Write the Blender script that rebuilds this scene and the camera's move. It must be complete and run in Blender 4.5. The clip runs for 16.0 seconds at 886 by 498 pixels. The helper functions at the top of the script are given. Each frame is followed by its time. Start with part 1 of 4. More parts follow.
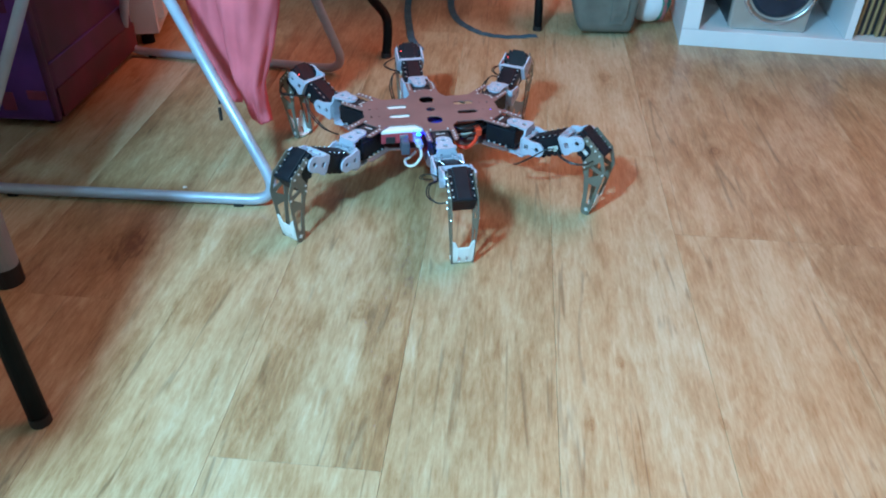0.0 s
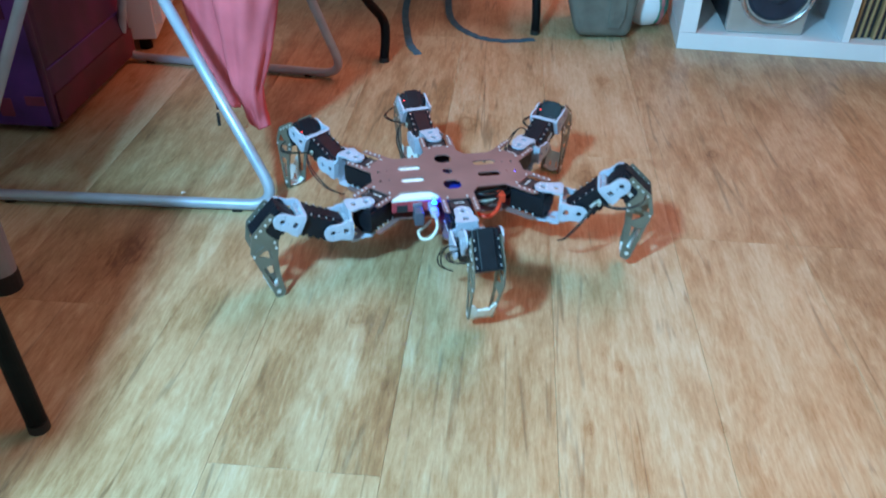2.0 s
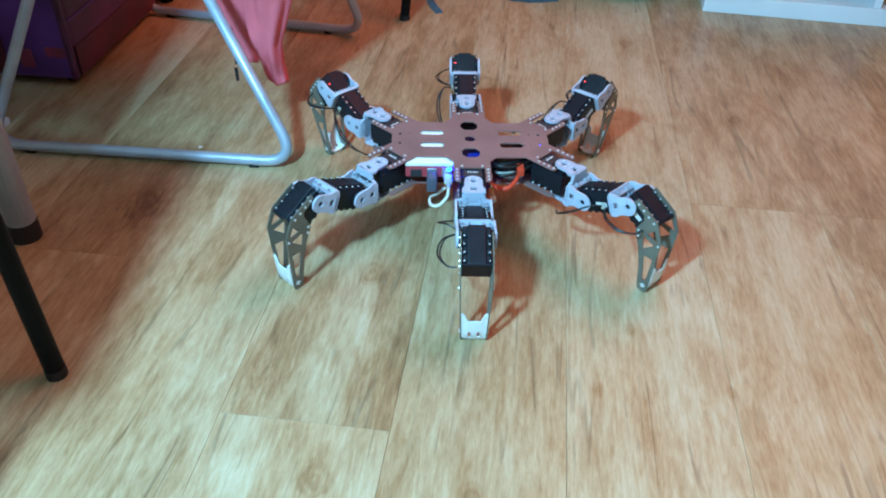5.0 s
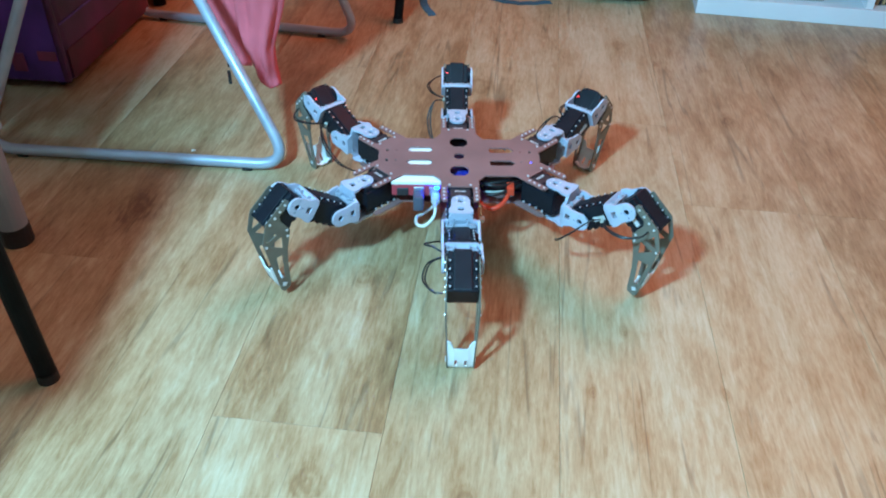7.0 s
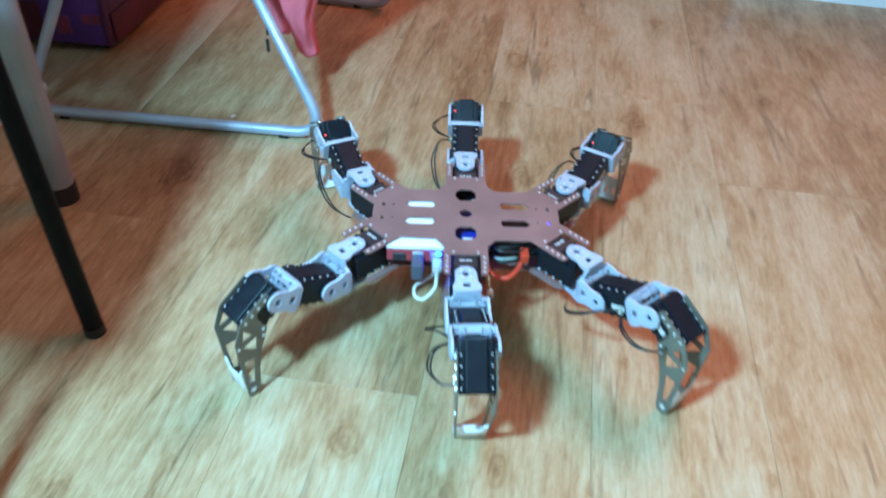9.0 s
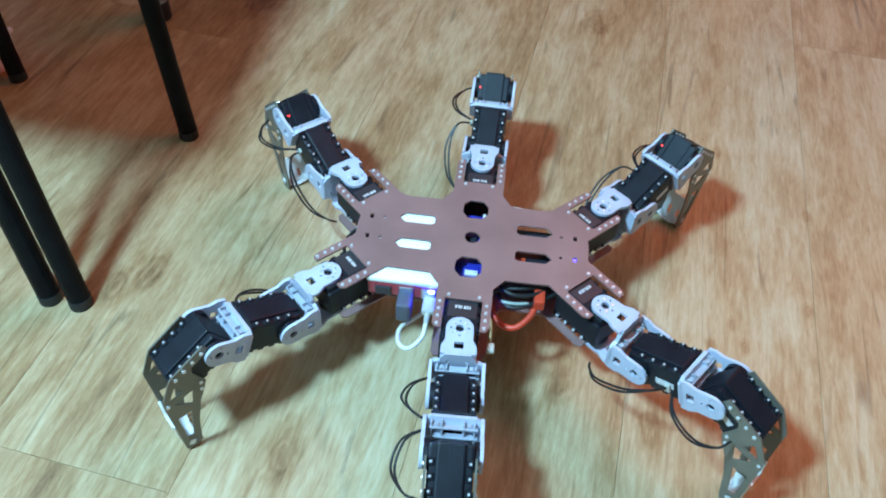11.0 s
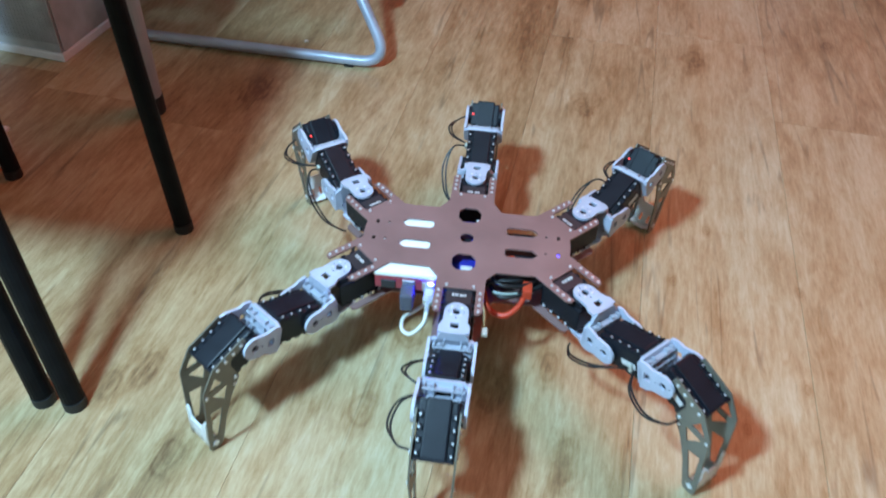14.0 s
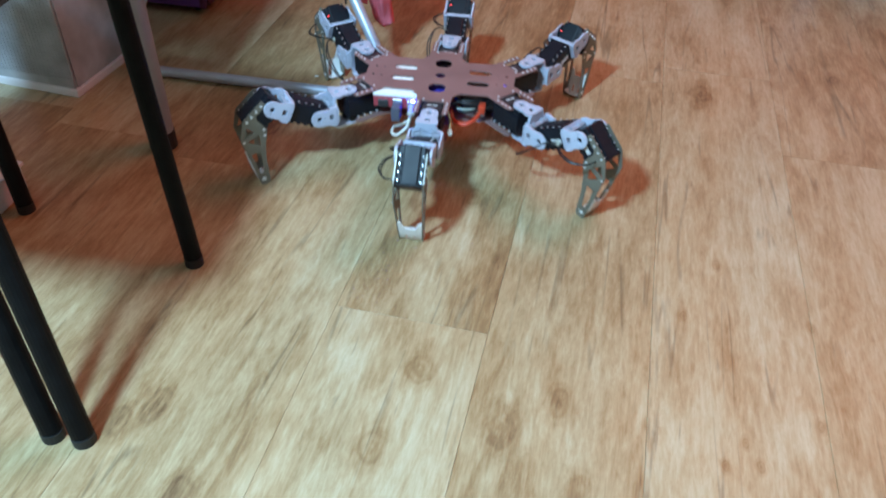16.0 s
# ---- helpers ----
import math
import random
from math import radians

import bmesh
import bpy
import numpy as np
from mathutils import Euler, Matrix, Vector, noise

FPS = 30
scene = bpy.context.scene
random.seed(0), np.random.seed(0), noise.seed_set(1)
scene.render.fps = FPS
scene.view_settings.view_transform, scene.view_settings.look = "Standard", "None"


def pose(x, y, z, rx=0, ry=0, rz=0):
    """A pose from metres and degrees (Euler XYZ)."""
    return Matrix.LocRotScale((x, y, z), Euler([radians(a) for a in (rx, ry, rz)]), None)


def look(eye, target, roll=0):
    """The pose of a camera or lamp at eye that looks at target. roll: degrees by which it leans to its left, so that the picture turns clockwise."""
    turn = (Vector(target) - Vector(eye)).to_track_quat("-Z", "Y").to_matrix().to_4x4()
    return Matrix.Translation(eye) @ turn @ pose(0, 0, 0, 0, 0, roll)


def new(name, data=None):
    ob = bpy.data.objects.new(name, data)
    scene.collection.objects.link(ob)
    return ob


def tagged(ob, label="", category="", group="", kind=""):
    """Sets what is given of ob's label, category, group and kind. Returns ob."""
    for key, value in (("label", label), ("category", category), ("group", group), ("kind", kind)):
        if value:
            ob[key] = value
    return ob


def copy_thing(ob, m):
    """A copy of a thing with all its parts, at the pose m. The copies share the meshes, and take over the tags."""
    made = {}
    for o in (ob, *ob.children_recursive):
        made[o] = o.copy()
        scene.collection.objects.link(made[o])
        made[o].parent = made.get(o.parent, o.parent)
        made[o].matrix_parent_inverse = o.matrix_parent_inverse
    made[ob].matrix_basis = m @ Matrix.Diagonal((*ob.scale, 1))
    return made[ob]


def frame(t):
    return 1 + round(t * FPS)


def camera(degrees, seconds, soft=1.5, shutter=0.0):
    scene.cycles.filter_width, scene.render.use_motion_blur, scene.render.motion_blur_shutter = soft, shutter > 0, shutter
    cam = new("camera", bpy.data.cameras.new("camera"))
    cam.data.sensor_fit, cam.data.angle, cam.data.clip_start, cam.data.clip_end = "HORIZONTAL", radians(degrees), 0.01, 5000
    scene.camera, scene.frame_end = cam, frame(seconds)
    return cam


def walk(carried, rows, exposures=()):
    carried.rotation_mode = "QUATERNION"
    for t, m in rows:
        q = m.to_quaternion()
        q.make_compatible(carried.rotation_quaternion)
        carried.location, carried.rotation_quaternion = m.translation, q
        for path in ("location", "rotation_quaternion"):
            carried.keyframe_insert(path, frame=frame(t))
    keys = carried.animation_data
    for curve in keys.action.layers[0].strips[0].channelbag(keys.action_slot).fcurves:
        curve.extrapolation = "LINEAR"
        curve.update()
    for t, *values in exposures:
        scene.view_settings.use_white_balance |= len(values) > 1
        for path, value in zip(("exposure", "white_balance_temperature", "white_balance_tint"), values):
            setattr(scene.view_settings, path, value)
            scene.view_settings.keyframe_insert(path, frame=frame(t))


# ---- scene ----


# ---- camera ----
CAM_ROWS = [
    (0.0, 0.0670, 0.1691, 0.6720, -0.75, -35.44, 1.36),
    (0.5, 0.0666, 0.1691, 0.6727, -1.09, -35.41, 1.43),
    (1.0, 0.0668, 0.1694, 0.6734, -1.04, -35.22, 1.35),
    (1.5, 0.0667, 0.1702, 0.6739, -1.02, -35.22, 1.23),
    (2.0, 0.0675, 0.1698, 0.6736, -0.85, -35.20, 1.19),
    (2.5, 0.0673, 0.1705, 0.6744, -0.84, -35.19, 1.15),
    (3.0, 0.0678, 0.1693, 0.6742, -0.89, -35.06, 1.21),
    (3.2, 0.0659, 0.1652, 0.6676, -0.91, -34.97, 1.28),
    (3.3, 0.0754, 0.1546, 0.6675, 1.34, -37.30, 1.37),
    (3.5, 0.0967, 0.1539, 0.6724, 4.66, -40.13, -0.06),
    (3.7, 0.0760, 0.1620, 0.6700, 0.35, -39.30, 1.50),
    (4.0, 0.0728, 0.1630, 0.6699, 1.03, -38.74, 1.58),
    (4.5, 0.0720, 0.1641, 0.6717, 0.99, -38.31, 1.70),
    (5.0, 0.0735, 0.1667, 0.6684, 0.75, -37.82, 1.61),
    (7.5, 0.0778, 0.1671, 0.6673, 0.41, -37.54, 1.56),
    (8.0, 0.0763, 0.1678, 0.6676, 0.48, -37.46, 1.62),
    (8.5, 0.0800, 0.1638, 0.6694, 1.85, -38.14, 1.55),
    (9.0, 0.0571, 0.1478, 0.6668, 2.16, -39.23, 2.24),
    (9.5, 0.0457, 0.1408, 0.6741, 3.42, -39.99, 2.98),
    (9.7, 0.0511, 0.1328, 0.6715, 4.04, -39.67, 2.70),
    (10.0, 0.0509, 0.0875, 0.6574, 5.55, -42.70, 3.71),
    (10.2, 0.0541, 0.0532, 0.6526, 7.02, -45.60, 3.36),
    (12.3, 0.0373, 0.0643, 0.6620, 5.90, -48.24, 3.79),
    (12.5, 0.0440, 0.0688, 0.6659, 6.28, -48.02, 3.25),
    (13.0, 0.0426, 0.0702, 0.6695, 5.41, -45.09, 2.63),
    (13.5, 0.0401, 0.0669, 0.6695, 5.86, -42.95, 2.31),
    (14.0, 0.0398, 0.0655, 0.6703, 6.03, -42.65, 2.35),
    (14.5, 0.0380, 0.0669, 0.6738, 6.54, -41.57, 1.79),
    (15.0, 0.0378, 0.0706, 0.6764, 6.84, -41.14, 1.65),
    (15.5, 0.0395, 0.0709, 0.6779, 7.03, -40.86, 1.48),
    (16.0, 0.0361, 0.0680, 0.6752, 6.80, -40.51, 1.85),]
cam = camera(58.34, 16.0, soft=2.0, shutter=0.9)
walk(cam, [(t, pose(x, y, z, 90 + pitch, 0, yaw) @ pose(0, 0, 0, 0, 0, roll)) for t, x, y, z, yaw, pitch, roll in CAM_ROWS],
     exposures=[(0.0, 0.15, 6500, 10), (8.5, 0.17, 6500, 10), (9.5, 0.26, 6600, 12), (10.2, 0.05, 6900, 15), (12.3, -0.20, 7750, 28), (14.0, -0.17, 7800, 29), (15.0, 0.02, 7800, 28), (16.0, -0.08, 7750, 28)])

# ---- light: a cool desk lamp above the stools, an added warm fill disk, a faint room glow ----
world = bpy.data.worlds.new("world")
scene.world = world
world.use_nodes = True
world.node_tree.nodes["Background"].inputs[0].default_value = (1.0, 0.40, 0.22, 1)
world.node_tree.nodes["Background"].inputs[1].default_value = 0.02


def lamp(name, kind, m, power, color, size):
    data = bpy.data.lights.new(name, kind)
    data.energy, data.color = power, color
    if kind == "AREA":
        data.shape, data.size = "DISK", size
    else:
        data.shadow_soft_size = size
    ob = new(name, data)
    ob.matrix_world = m
    return ob


lamp("desk_lamp_light", "POINT", pose(-0.50, 0.06, 1.24), 186.0, (0.26, 0.70, 1.05), 0.075)
# unseen wide disk near the ceiling, added as diffuse warm fill
lamp("ceiling_lamp_light", "AREA", look((1.35, 2.25, 2.38), (1.25, 2.05, 0)), 38.5, (1.0, 0.21, 0.09), 1.9)


# ---- materials ----
def material(name, color, rough=0.5, metal=0.0, vary=0.12, scale=30.0, bump=0.0, bump_scale=200.0, spec=0.5, stretch=(1, 1, 1),
             emit=0.0, transmit=0.0, coords="Object", rough_vary=0.1):
    """A surface with stains at one scale and fine relief at another."""
    mat = bpy.data.materials.new(name)
    mat.use_nodes = True
    n, l = mat.node_tree.nodes, mat.node_tree.links
    p = n["Principled BSDF"]
    tc, mp = n.new("ShaderNodeTexCoord"), n.new("ShaderNodeMapping")
    mp.inputs["Scale"].default_value = stretch
    l.new(tc.outputs[coords], mp.inputs[0])
    a = n.new("ShaderNodeTexNoise")
    a.inputs["Scale"].default_value, a.inputs["Detail"].default_value = scale, 6
    l.new(mp.outputs[0], a.inputs["Vector"])
    ramp = n.new("ShaderNodeMapRange")
    ramp.inputs[1].default_value, ramp.inputs[2].default_value = 0.3, 0.7
    ramp.inputs[3].default_value, ramp.inputs[4].default_value = 1 - vary, 1 + vary
    l.new(a.outputs[0], ramp.inputs[0])
    mul = n.new("ShaderNodeVectorMath")
    mul.operation = "SCALE"
    mul.inputs[0].default_value = color
    l.new(ramp.outputs[0], mul.inputs["Scale"])
    l.new(mul.outputs[0], p.inputs["Base Color"])
    rr = n.new("ShaderNodeMapRange")
    rr.inputs[3].default_value, rr.inputs[4].default_value = max(rough - rough_vary, 0.02), min(rough + rough_vary, 1)
    l.new(a.outputs[0], rr.inputs[0])
    l.new(rr.outputs[0], p.inputs["Roughness"])
    p.inputs["Metallic"].default_value = metal
    p.inputs["Specular IOR Level"].default_value = spec
    p.inputs["Transmission Weight"].default_value = transmit
    if emit:
        p.inputs["Emission Color"].default_value = (*color, 1)
        p.inputs["Emission Strength"].default_value = emit
    if bump:
        b, bn = n.new("ShaderNodeBump"), n.new("ShaderNodeTexNoise")
        bn.inputs["Scale"].default_value = bump_scale
        l.new(mp.outputs[0], bn.inputs["Vector"])
        b.inputs["Strength"].default_value, b.inputs["Distance"].default_value = bump, 0.001
        l.new(bn.outputs[0], b.inputs["Height"])
        l.new(b.outputs[0], p.inputs["Normal"])
    return mat


PLANK_TURN = 5.2   # degrees by which the planks turn clockwise from the y axis
PLANK_W = 0.186

# knots and dark marks in the boards: x, y, size along the grain
KNOTS = [(-0.375, 1.103, 0.06), (-0.054, 0.648, 0.040), (0.042, 0.581, 0.040), (-0.085, 0.537, 0.036), (-0.321, 0.551, 0.038),
         (0.128, 1.54, 0.045), (-0.029, 0.975, 0.030), (0.132, 1.155, 0.034), (0.246, 0.779, 0.012), (0.396, 0.782, 0.012),
         (0.376, 0.634, 0.012), (0.296, 0.881, 0.014), (0.323, 1.333, 0.050), (0.566, 1.43, 0.025), (0.42, 1.75, 0.035),
         (0.10, 0.62, 0.03), (0.293, 0.601, 0.011), (0.304, 0.572, 0.011), (0.269, 0.569, 0.010),
         (0.121, 0.509, 0.036), (-0.258, 0.451, 0.034), (-0.349, 0.526, 0.030), (0.143, 1.139, 0.022), (0.206, 0.462, 0.030), (-0.123, 0.376, 0.034)]


def wood_floor():
    mat = bpy.data.materials.new("oak_laminate")
    mat.use_nodes = True
    n, l = mat.node_tree.nodes, mat.node_tree.links
    p = n["Principled BSDF"]

    def math_node(op, a, b=None, clamp=False):
        m = n.new("ShaderNodeMath")
        m.operation, m.use_clamp = op, clamp
        for i, v in enumerate((a, b)):
            if v is None:
                continue
            if isinstance(v, (int, float)):
                m.inputs[i].default_value = v
            else:
                l.new(v, m.inputs[i])
        return m.outputs[0]

    def noise_node(vec, scale, detail, rough=0.55, dist=0.0):
        m = n.new("ShaderNodeTexNoise")
        m.inputs["Scale"].default_value, m.inputs["Detail"].default_value = scale, detail
        m.inputs["Roughness"].default_value, m.inputs["Distortion"].default_value = rough, dist
        l.new(vec, m.inputs["Vector"])
        return m.outputs[0]

    geo, info = n.new("ShaderNodeNewGeometry"), n.new("ShaderNodeObjectInfo")
    turn = n.new("ShaderNodeVectorRotate")
    turn.rotation_type, turn.inputs["Angle"].default_value = "Z_AXIS", radians(PLANK_TURN)
    l.new(geo.outputs["Position"], turn.inputs["Vector"])
    # every board is cut from another place of the tree
    shift = n.new("ShaderNodeCombineXYZ")
    l.new(math_node("MULTIPLY", info.outputs["Random"], 37.0), shift.inputs[0])
    l.new(math_node("MULTIPLY", info.outputs["Random"], 91.0), shift.inputs[2])
    placed = n.new("ShaderNodeVectorMath")
    l.new(turn.outputs[0], placed.inputs[0])
    l.new(shift.outputs[0], placed.inputs[1])

    def stretched(vec, sx, sy):
        m = n.new("ShaderNodeMapping")
        m.inputs["Scale"].default_value = (sx, sy, 1)
        l.new(vec, m.inputs[0])
        return m.outputs[0]

    # knots: nearness to each one, drawn out along the grain
    near, core = None, None
    flat = n.new("ShaderNodeTexNoise")
    flat.inputs["Scale"].default_value = 40
    l.new(geo.outputs["Position"], flat.inputs["Vector"])
    wob = math_node("MULTIPLY", math_node("SUBTRACT", flat.outputs[0], 0.5), 0.9)
    for kx, ky, size in KNOTS:
        d = n.new("ShaderNodeVectorMath")
        d.operation = "SUBTRACT"
        d.inputs[1].default_value = (kx, ky, 0)
        l.new(geo.outputs["Position"], d.inputs[0])
        s = n.new("ShaderNodeVectorRotate")
        s.rotation_type, s.inputs["Angle"].default_value = "Z_AXIS", radians(PLANK_TURN)
        l.new(d.outputs[0], s.inputs["Vector"])
        e = n.new("ShaderNodeVectorMath")
        e.operation = "MULTIPLY"
        e.inputs[1].default_value = (1.9 / size, 1.0 / size, 0)
        l.new(s.outputs[0], e.inputs[0])
        g = n.new("ShaderNodeVectorMath")
        g.operation = "LENGTH"
        l.new(e.outputs[0], g.inputs[0])
        dist = math_node("ADD", g.outputs["Value"], wob)
        near = dist if near is None else math_node("MINIMUM", near, dist)
    halo = n.new("ShaderNodeMapRange")
    halo.interpolation_type = "SMOOTHSTEP"
    halo.inputs[1].default_value, halo.inputs[2].default_value = 1.35, 0.35
    l.new(near, halo.inputs[0])
    rings = n.new("ShaderNodeMath")
    rings.operation = "SINE"
    l.new(math_node("MULTIPLY", near, 14.0), rings.inputs[0])
    crack = noise_node(stretched(turn.outputs[0], 60.0, 26.0), 1.0, 4, 0.7, 0.8)
    ring = math_node("MULTIPLY", math_node("ADD", math_node("MULTIPLY", rings.outputs[0], 0.18), crack), halo.outputs[0])

    broad = noise_node(stretched(placed.outputs[0], 5.0, 1.4), 1.6, 4, 0.6, 0.4)      # light and dark bands
    cath = noise_node(stretched(placed.outputs[0], 10.0, 1.7), 1.5, 6, 0.65, 1.4)      # flowing figure
    fine = noise_node(stretched(placed.outputs[0], 130.0, 17.0), 2.0, 6, 0.78, 0.3)      # pores
    grain = noise_node(stretched(placed.outputs[0], 52.0, 6.5), 1.6, 6, 0.72, 1.2)       # wavy grain lines
    blotch = noise_node(stretched(placed.outputs[0], 14.0, 7.0), 1.3, 4, 0.6, 0.5)      # worn patches
    streak = noise_node(stretched(placed.outputs[0], 85.0, 5.5), 1.3, 4, 0.6, 0.5)      # dark hairlines
    tone = math_node("ADD", math_node("MULTIPLY", broad, 0.46), math_node("MULTIPLY", cath, 0.56))
    tone = math_node("ADD", tone, math_node("MULTIPLY", fine, 0.56))
    tone = math_node("ADD", tone, math_node("MULTIPLY", grain, 0.54))
    tone = math_node("ADD", tone, math_node("MULTIPLY", blotch, 0.34))
    tone = math_node("SUBTRACT", tone, 0.47)
    tone = math_node("ADD", tone, math_node("MULTIPLY", math_node("SUBTRACT", info.outputs["Random"], 0.5), 0.20))
    tone = math_node("SUBTRACT", tone, math_node("MULTIPLY", halo.outputs[0], 0.05))
    tone = math_node("SUBTRACT", tone, math_node("MULTIPLY", ring, 0.22))
    ramp = n.new("ShaderNodeValToRGB")
    el = ramp.color_ramp.elements
    el[0].position, el[0].color = 0.40, (0.180, 0.088, 0.042, 1)
    el[1].position, el[1].color = 1.0, (0.60, 0.49, 0.325, 1)
    mid = el.new(0.62)
    mid.color = (0.365, 0.218, 0.107, 1)
    mid = el.new(0.78)
    mid.color = (0.485, 0.335, 0.190, 1)
    l.new(tone, ramp.inputs[0])
    hair = n.new("ShaderNodeMapRange")
    hair.inputs[1].default_value, hair.inputs[2].default_value = 0.66, 0.72
    hair.inputs[3].default_value, hair.inputs[4].default_value = 1.0, 0.68
    l.new(streak, hair.inputs[0])
    # drying cracks: thin broken lines along the grain
    course = noise_node(stretched(placed.outputs[0], 26.0, 1.3), 1.0, 2, 0.5, 0.35)
    broken = noise_node(stretched(placed.outputs[0], 16.0, 5.0), 1.0, 3, 0.6, 0.0)
    line = n.new("ShaderNodeMapRange")
    line.inputs[1].default_value, line.inputs[2].default_value = 0.004, 0.018
    line.inputs[3].default_value, line.inputs[4].default_value = 1.0, 0.0
    l.new(math_node("ABSOLUTE", math_node("SUBTRACT", course, 0.53)), line.inputs[0])
    part_of = n.new("ShaderNodeMapRange")
    part_of.inputs[1].default_value, part_of.inputs[2].default_value = 0.50, 0.60
    l.new(broken, part_of.inputs[0])
    cracks = math_node("SUBTRACT", 1.0, math_node("MULTIPLY", math_node("MULTIPLY", line.outputs[0], part_of.outputs[0]), 0.36))
    mul = n.new("ShaderNodeVectorMath")
    mul.operation = "SCALE"
    l.new(ramp.outputs[0], mul.inputs[0])
    l.new(math_node("MULTIPLY", hair.outputs[0], cracks), mul.inputs["Scale"])
    # some boards and bands run pinker, some paler
    hue = noise_node(stretched(placed.outputs[0], 7.0, 1.2), 1.4, 3, 0.5, 0.3)
    pink = n.new("ShaderNodeMix")
    pink.data_type, pink.blend_type = "RGBA", "MULTIPLY"
    rosy = n.new("ShaderNodeMapRange")
    rosy.inputs[1].default_value, rosy.inputs[2].default_value = 0.40, 0.66
    l.new(hue, rosy.inputs[0])
    l.new(rosy.outputs[0], pink.inputs[0])
    l.new(mul.outputs[0], pink.inputs[6])
    pink.inputs[7].default_value = (1.0, 0.92, 0.87, 1)
    l.new(pink.outputs[2], p.inputs["Base Color"])
    smear = noise_node(geo.outputs["Position"], 5.0, 3)
    rr = n.new("ShaderNodeMapRange")
    rr.inputs[3].default_value, rr.inputs[4].default_value = 0.27, 0.43
    l.new(smear, rr.inputs[0])
    l.new(rr.outputs[0], p.inputs["Roughness"])
    p.inputs["Specular IOR Level"].default_value = 0.5
    b = n.new("ShaderNodeBump")
    b.inputs["Strength"].default_value, b.inputs["Distance"].default_value = 0.25, 0.0006
    l.new(fine, b.inputs["Height"])
    l.new(b.outputs[0], p.inputs["Normal"])
    return mat


OAK = wood_floor()
WALL = material("wall_paint", (0.36, 0.27, 0.20), 0.8, vary=0.05, scale=3, bump=0.2, bump_scale=150)
CEILING = material("ceiling_paint", (0.45, 0.38, 0.32), 0.85, vary=0.04, scale=3)
WHITE = material("white_foil", (0.88, 0.85, 0.89), 0.35, vary=0.04, scale=6, bump=0.05)
BLACK_TUBE = material("black_powder_coat", (0.006, 0.006, 0.0065), 0.5, vary=0.3, scale=40, bump=0.1, bump_scale=600, spec=0.1)
SILVER_TUBE = material("silver_lacquer", (0.42, 0.46, 0.55), 0.36, 0.35, vary=0.12, scale=25, bump=0.05)
GREY_LEG = material("grey_lacquer", (0.30, 0.30, 0.32), 0.5, 0.3, vary=0.12, scale=20)
RUBBER = material("black_rubber", (0.012, 0.012, 0.012), 0.6)
PLATE = material("copper_brown_board", (0.29, 0.150, 0.138), 0.38, 0.1, vary=0.14, scale=18, bump=0.05, bump_scale=300)
SERVO = material("black_moulded_plastic", (0.007, 0.009, 0.014), 0.46, vary=0.2, scale=60, bump=0.25, bump_scale=900, spec=0.28)
BRACKET = material("pale_grey_plastic", (0.47, 0.50, 0.61), 0.40, vary=0.08, scale=50, bump=0.1, bump_scale=500)
# bracket plastic again, with the shade inside the bracket put into its colour
BRACKET_SHADED = material("shaded_grey_plastic", (0.36, 0.37, 0.43), 0.5, vary=0.1, scale=50)
GLASSFIBRE = material("olive_glass_fibre", (0.165, 0.148, 0.118), 0.33, 0.15, vary=0.14, scale=40, bump=0.1, bump_scale=400)
SCREW = material("steel_screw", (0.78, 0.80, 0.83), 0.3, 0.5, vary=0.1)
ACRYLIC = material("milky_acrylic", (0.90, 0.90, 0.89), 0.22, vary=0.05, transmit=0.10, scale=30)
LABEL = material("label_print", (0.62, 0.60, 0.60), 0.5, vary=0.15, scale=400)
LABEL_DARK = material("label_ground", (0.035, 0.028, 0.032), 0.4)
CASE_WHITE = material("white_case", (0.90, 0.89, 0.87), 0.35, vary=0.03)
CASE_RED = material("red_case", (0.45, 0.05, 0.07), 0.4, vary=0.1)
PORT = material("dark_port", (0.02, 0.022, 0.03), 0.4)
STEEL = material("tinned_steel", (0.6, 0.62, 0.66), 0.3, 1.0)
PLUG_GREY = material("slate_plug", (0.075, 0.085, 0.12), 0.45)
PLUG_WHITE = material("ivory_plug", (0.50, 0.48, 0.42), 0.45)
WIRE_RED = material("red_wire", (0.72, 0.06, 0.025), 0.4)
WIRE_BLACK = material("black_wire", (0.012, 0.012, 0.013), 0.45)
WIRE_TEAL = material("teal_wire", (0.30, 0.37, 0.33), 0.45)
WIRE_WHITE = material("white_wire", (0.75, 0.74, 0.66), 0.45)
BOARD_BLUE = material("blue_circuit_board", (0.015, 0.03, 0.33), 0.35, vary=0.5, scale=150)
LED_BLUE = material("blue_light_diode", (0.0002, 0.010, 1.0), 0.3, emit=520.0)
LED_VIOLET = material("violet_light_diode", (0.12, 0.09, 1.0), 0.3, emit=3.0)
LED_RED = material("red_light_diode", (1.0, 0.06, 0.06), 0.3, emit=3.0)
PINK = material("pink_woven_cloth", (0.80, 0.150, 0.185), 0.9, vary=0.14, scale=14, bump=0.6, bump_scale=700, spec=0.15)
PURPLE = material("purple_woven_cover", (0.15, 0.045, 0.27), 0.5, vary=0.45, scale=9, bump=0.3, bump_scale=500)
MAGENTA = material("magenta_woven_cover", (0.105, 0.017, 0.068), 0.5, vary=0.5, scale=10, bump=0.3, bump_scale=500)
WINE = material("wine_woven_cover", (0.105, 0.012, 0.028), 0.5, vary=0.5, scale=14, bump=0.3, bump_scale=500)
PATCH = material("raspberry_patch", (0.27, 0.045, 0.10), 0.7, vary=0.3, scale=20, bump=0.3, bump_scale=500)
